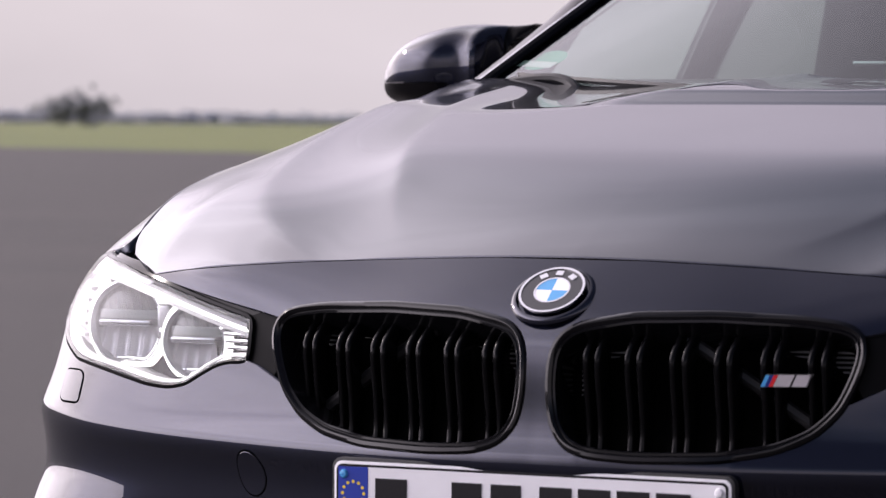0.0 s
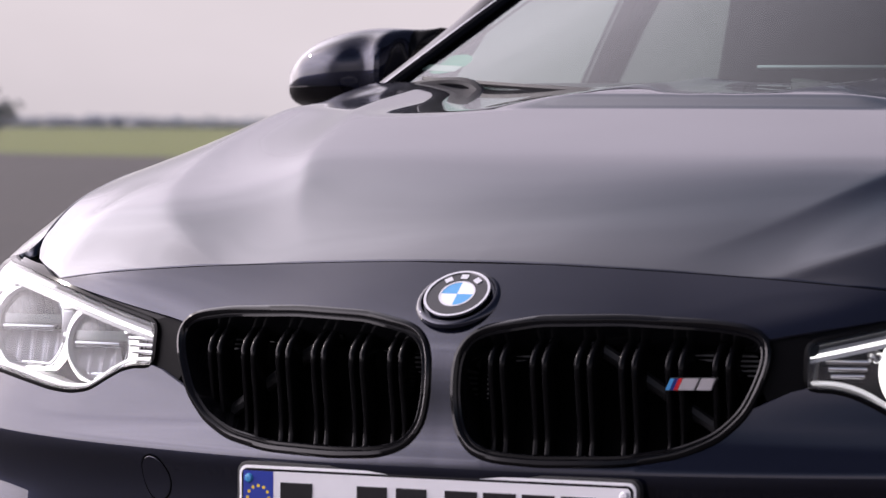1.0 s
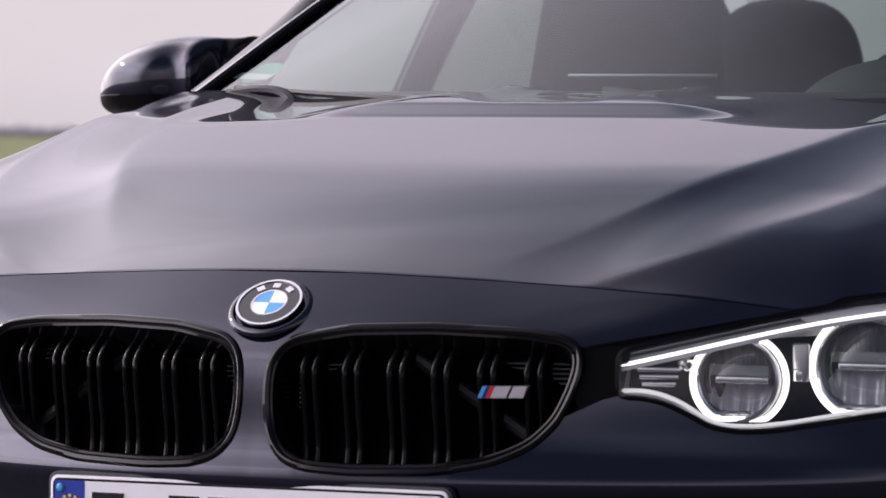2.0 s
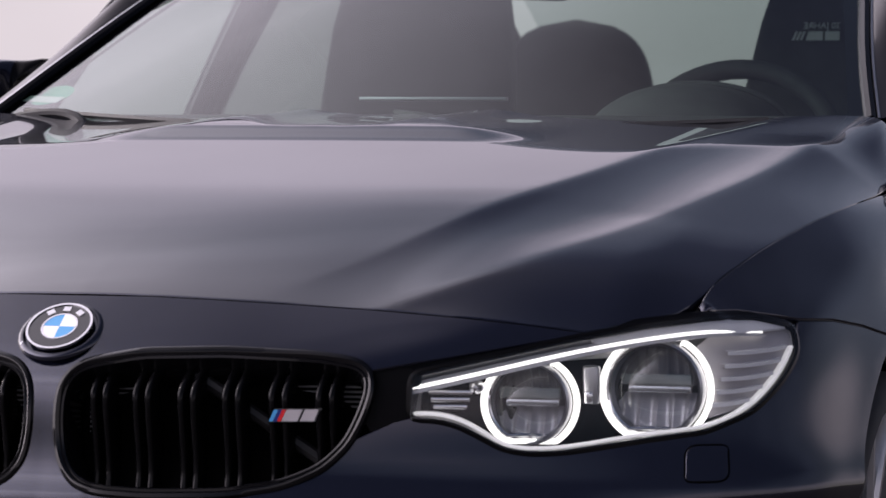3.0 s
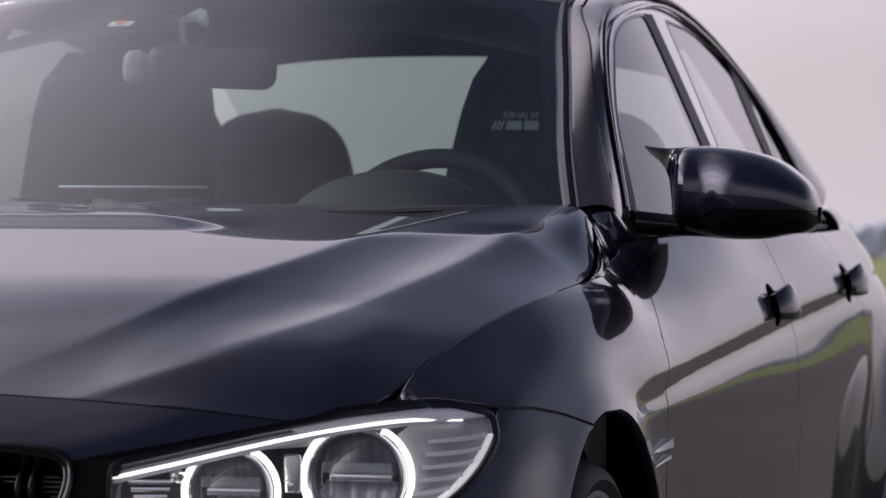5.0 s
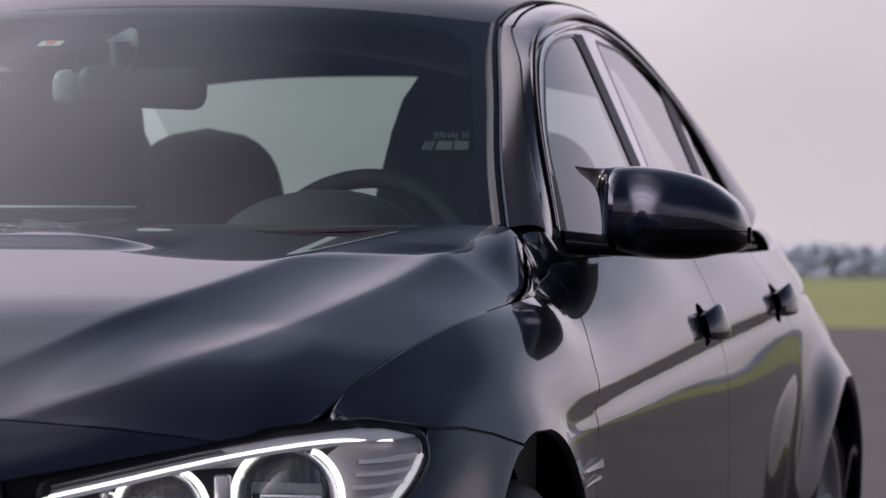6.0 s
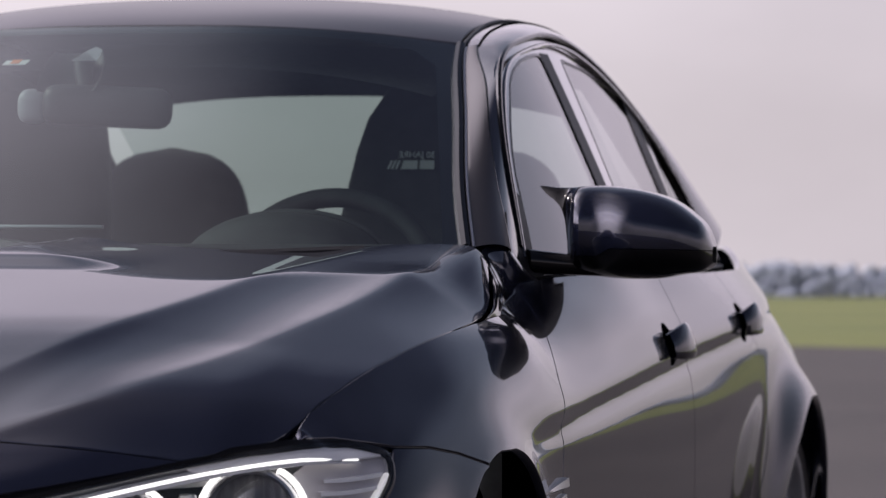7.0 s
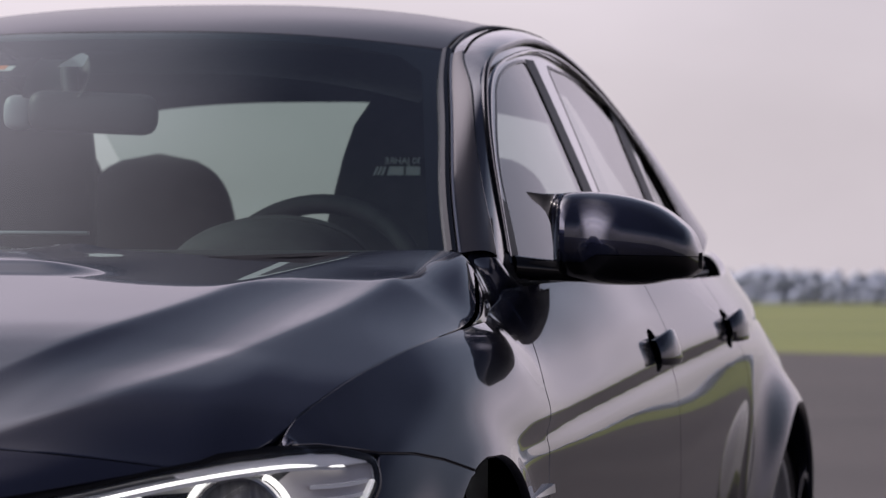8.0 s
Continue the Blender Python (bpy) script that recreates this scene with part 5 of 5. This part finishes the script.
# ---- inside the car ----
part("dashboard", sheet([[(x, 1.36 + .55 * t + .03 * (x / .7) ** 2, .945 + .045 * math.sin(math.pi * min(t * 1.25, 1)) - .22 * max(0, t - .8) / .2 * (t > .8)) for x in np.linspace(-.70, .70, 40)] for t in np.linspace(0, 1, 14)]), DASH, car, "dark soft dashboard")
rows = []
for t in np.linspace(0, 1, 10):
    y = 1.62 + .22 * t
    rows.append([(.335 + .155 * math.cos(a) * (1 - .12 * (1 - t)), y, .960 + .083 * math.sin(math.pi / 2 * min(1, .10 + t * 1.5)) * math.sin(a)) for a in np.linspace(math.pi, 0, 30)])
part("instrument_hood", sheet(rows), DASH, car, "curved hood over the instruments")
part("hood_rim", tube([(.335 + .156 * math.cos(a), 1.842, .966 + .078 * math.sin(a)) for a in np.linspace(.15, math.pi - .15, 30)], .006, 8), DASH, car)

wheel_at = Matrix.Translation((.345, 2.02, .905)) @ Matrix.Rotation(radians(-24), 4, "X")
sw = new("steering_wheel")
sw.parent = car
sw["label"] = "black leather steering wheel"
part("wheel_rim", moved(tube([(.185 * math.cos(t), 0, .185 * math.sin(t)) for t in np.linspace(0, 2 * math.pi, 60, endpoint=False)], .0165, 12, True), wheel_at), FABRIC, sw)
part("wheel_hub", moved(box((.25, .05, .19), (0, .02, -.005), .03, segments=3), wheel_at), DASH, sw)
for a in (0, math.pi, -math.pi / 2):
    part("wheel_spoke", moved(tube([(.06 * math.cos(a), .015, .06 * math.sin(a)), (.18 * math.cos(a), 0, .18 * math.sin(a))], .014, 8), wheel_at), SATIN, sw)


def pad(width, depth, height, top, at, lean, bm=None):
    """A padded block whose front outline narrows towards the top."""
    bm = bmesh.new()
    rows = []
    for t in np.linspace(0, 1, 14):
        w = width / 2 * (1 + (top - 1) * t ** 1.5) * (1 if t < .85 else math.sqrt(max(.02, 1 - ((t - .85) / .152) ** 2)) * .28 + .72)
        d = depth / 2 * (1 if t < .8 else math.sqrt(max(.05, 1 - ((t - .8) / .205) ** 2)))
        rows.append([(w * math.copysign(abs(math.cos(a)) ** .45, math.cos(a)), d * math.copysign(abs(math.sin(a)) ** .6, math.sin(a)), height * t) for a in np.linspace(0, 2 * math.pi, 28, endpoint=False)])
    bm = sheet(rows, True)
    bm.verts.ensure_lookup_table()
    n = 28
    bm.faces.new([bm.verts[i] for i in range(n)])
    bm.faces.new([bm.verts[len(bm.verts) - n + i] for i in range(n)])
    return moved(bm, Matrix.Translation(at) @ Matrix.Rotation(radians(lean), 4, "X"))


def seat(x, y, label):
    g = new("seat")
    g.parent = car
    g["label"] = label
    part("cushion", box((.50, .50, .16), (x, y - .22, .48), .05, segments=3), FABRIC, g)
    part("backrest", pad(*((.41, .14, .80, .78) if x < 0 else (.40, .14, .80, .44)), (x, y, .50), -13), FABRIC, g)
    for s in (-1, 1):
        part("bolster", pad(.09, .16, .42, .7, (x + s * .195, y - .02, .52), -13), FABRIC, g)


seat(.380, 2.42, "black sports seat of the driver")
seat(-.375, 2.42, "black sports seat of the passenger")
part("rear_bench", box((1.20, .16, .60), (0, 3.30, .68), .05, Euler((radians(-20), 0, 0)).to_matrix(), segments=3), FABRIC, car, "black rear bench")
for x in (-.33, .33):
    rows = []
    for t in np.linspace(0, 1, 18):
        w = .178 * (1 - .26 * t ** 1.5) * math.sqrt(max(.004, 1 - t ** 7.0))
        d = .055 * math.sqrt(max(.02, 1 - t ** 3.4))
        rows.append([(w * math.copysign(abs(math.cos(a)) ** .6, math.cos(a)), d * math.copysign(abs(math.sin(a)) ** .7, math.sin(a)), .235 * t) for a in np.linspace(0, 2 * math.pi, 32, endpoint=False)])
    part("rear_headrest", moved(sheet(rows, True), Matrix.Translation((x, 3.38, .975)) @ Matrix.Rotation(radians(-8), 4, "X")), FABRIC, car, "black rounded rear headrest")
patch("headliner", lambda x, y: roof(x, y) - np.array((0, 0, .080)), [(-.50, 2.13), (.50, 2.13), (.51, 3.38), (-.51, 3.38)], LINER, car, .08, depth=0)
part("parcel_shelf", sheet([[(x, y, .985) for x in (-.6, 0, .6)] for y in (3.45, 3.75, 4.0)]), LINER, car)
part("cabin_floor", box((1.4, 2.6, .02), (0, 2.5, .30)), FABRIC, car)
for side in (1, -1):
    e = along(ROOF_EDGE[2:], 40)
    rows = [[((x - .02) * side, y, z - .02) for x, y, z in e], [((x + .03) * side, y + .04, z - .045) for x, y, z in e]]
    part("pillar_lining", sheet(rows), LINER, car)
    part("door_lining", sheet([[(.76 * side, y, z) for y in np.linspace(1.45, 3.6, 12)] for z in (.35, .6, .85, .945)]), DASH, car)

# rear-view mirror, sensor box, stickers on the screen
rv = new("rear_view_mirror")
rv.parent = car
rv["label"] = "black rear-view mirror under a sensor box"
TILT = Euler((radians(8), radians(2), radians(12))).to_matrix()
part("mirror_body", box((.215, .060, .068), (-.012, 1.955, 1.2205), .030, TILT, segments=5), BLACK, rv)
part("mirror_face", box((.165, .003, .050), (-.012, 1.985, 1.2205), .001, TILT), MIRROR, rv)
# pale block added for the reflection on the mirror body's left end
part("pale_mirror_end", box((.052, .050, .058), (-.140, 1.955, 1.2215), .024, TILT, segments=5), PALE_GREY, rv, "pale grey rounded block for the reflection on the mirror's end")
part("mirror_stalk", tube([(-.05, 1.965, 1.235), (-.06, 1.975, 1.27), (-.065, 1.985, 1.30)], .016, 10), BLACK, rv)
rows = []
for t in np.linspace(0, 1, 10):
    w = .040 + .020 * math.sin(math.pi * (.15 + .6 * t)) - .012 * t
    y, z = 1.925 + .075 * t, 1.245 + .070 * t
    sink = .018 * math.sin(math.pi * t) + .004
    rows.append([(-.075 + w * u, y + sink * (1 - abs(u) ** 4) - .004, z - sink * (1 - abs(u) ** 4) * .8) for u in np.linspace(-1, 1, 13)])
part("sensor_box", sheet(rows), BLACK, rv, "black sensor box behind the screen")
sp = [screen(np.array([q]), np.array([t]))[0] - np.array((0, -.004, .003)) for q, t in ((-.125, .815), (-.045, .815), (-.055, .875), (-.085, .895), (-.105, .865))]
bm = bmesh.new()
bm.faces.new([bm.verts.new(tuple(q)) for q in sp])
bmesh.ops.solidify(bm, geom=bm.faces[:], thickness=.002)
part("sensor_window", bm, PALE_GREY, rv, "pale camera window", smooth=False)


def sticker(s, t, w, h, mat, name, parent, deep=-.0045, round=False):
    p = screen(np.array([s, s + .01, s]), np.array([t, t, t + .01]))
    u = p[1] - p[0]
    v = p[2] - p[0]
    u /= np.linalg.norm(u)
    n = np.cross(u, v)
    n /= np.linalg.norm(n)
    v = np.cross(n, u)
    f = lambda a, b, c: tuple(p[0] + u * a + v * b + n * (deep + c))
    shape = [(w / 2 + w / 2 * math.cos(k * math.pi / 14), h / 2 + h / 2 * math.sin(k * math.pi / 14)) for k in range(28)] if round else [(0, 0), (w, 0), (w, h), (0, h)]
    return part(name, slab(shape, .0006, f), mat, parent, smooth=False)


st = new("toll_sticker")
st.parent = car
st["label"] = "small white and orange sticker inside the windscreen"
sticker(-.33, .80, .042, .022, PRINT, "sticker_ground", st)
sticker(-.308, .805, .016, .018, ORANGE, "sticker_mark", st, -.0035)
st = new("badge_sticker")
st.parent = car
st["label"] = "round green sticker low in the windscreen"
sticker(-.985, .075, .078, .072, GREEN, "sticker_ground", st, round=True)
sticker(-.985, .085, .078, .020, PRINT, "sticker_mark", st, -.0035)
part("dash_slot", box((.245, .012, .006), (-.035, 1.62, 1.016), .002), SATIN, car, "pale strip on the dashboard")
# pale lettering on the shoulder of the driver's seat, mirror-written shapes for the mark
LET = Matrix.Translation((.386, 2.474, 1.134)) @ Matrix.Rotation(radians(-13), 4, "X")


def on_seat(u, v, w):
    return tuple(LET @ Vector((u, -w, v)))


def text_part(word, size, at, mat, parent, flip):
    cu = bpy.data.curves.new("writing", "FONT")
    cu.body, cu.size, cu.extrude = word, size, .0005
    ob = new("writing_source", cu)
    me = bpy.data.meshes.new_from_object(ob.evaluated_get(bpy.context.evaluated_depsgraph_get()))
    bpy.data.objects.remove(ob)
    me.transform(Matrix.Diagonal((-1 if flip else 1, 1, 1, 1)))
    for v in me.vertices:
        v.co = on_seat(v.co.x + at[0], v.co.y + at[1], v.co.z)
    return link("writing", me, mat, parent)


dl = new("seat_decal")
dl.parent = car
dl["label"] = "pale anniversary lettering on the driver's seat"
text_part("30 JAHRE", .0165, (.041, .021), PRINT, dl, True)
for k in range(3):
    u = -.045 + k * .007
    part("decal_shape", slab([(u, 0), (u + .004, 0), (u + .010, .016), (u + .006, .016)], .0006, on_seat), PRINT, dl, smooth=False)
part("decal_shape", slab([(-.020, 0), (.010, 0), (.010, .016), (-.016, .016)], .0006, on_seat), PRINT, dl, smooth=False)
part("decal_shape", slab([(.014, 0), (.040, 0), (.040, .016), (.014, .016)], .0006, on_seat), PRINT, dl, smooth=False)
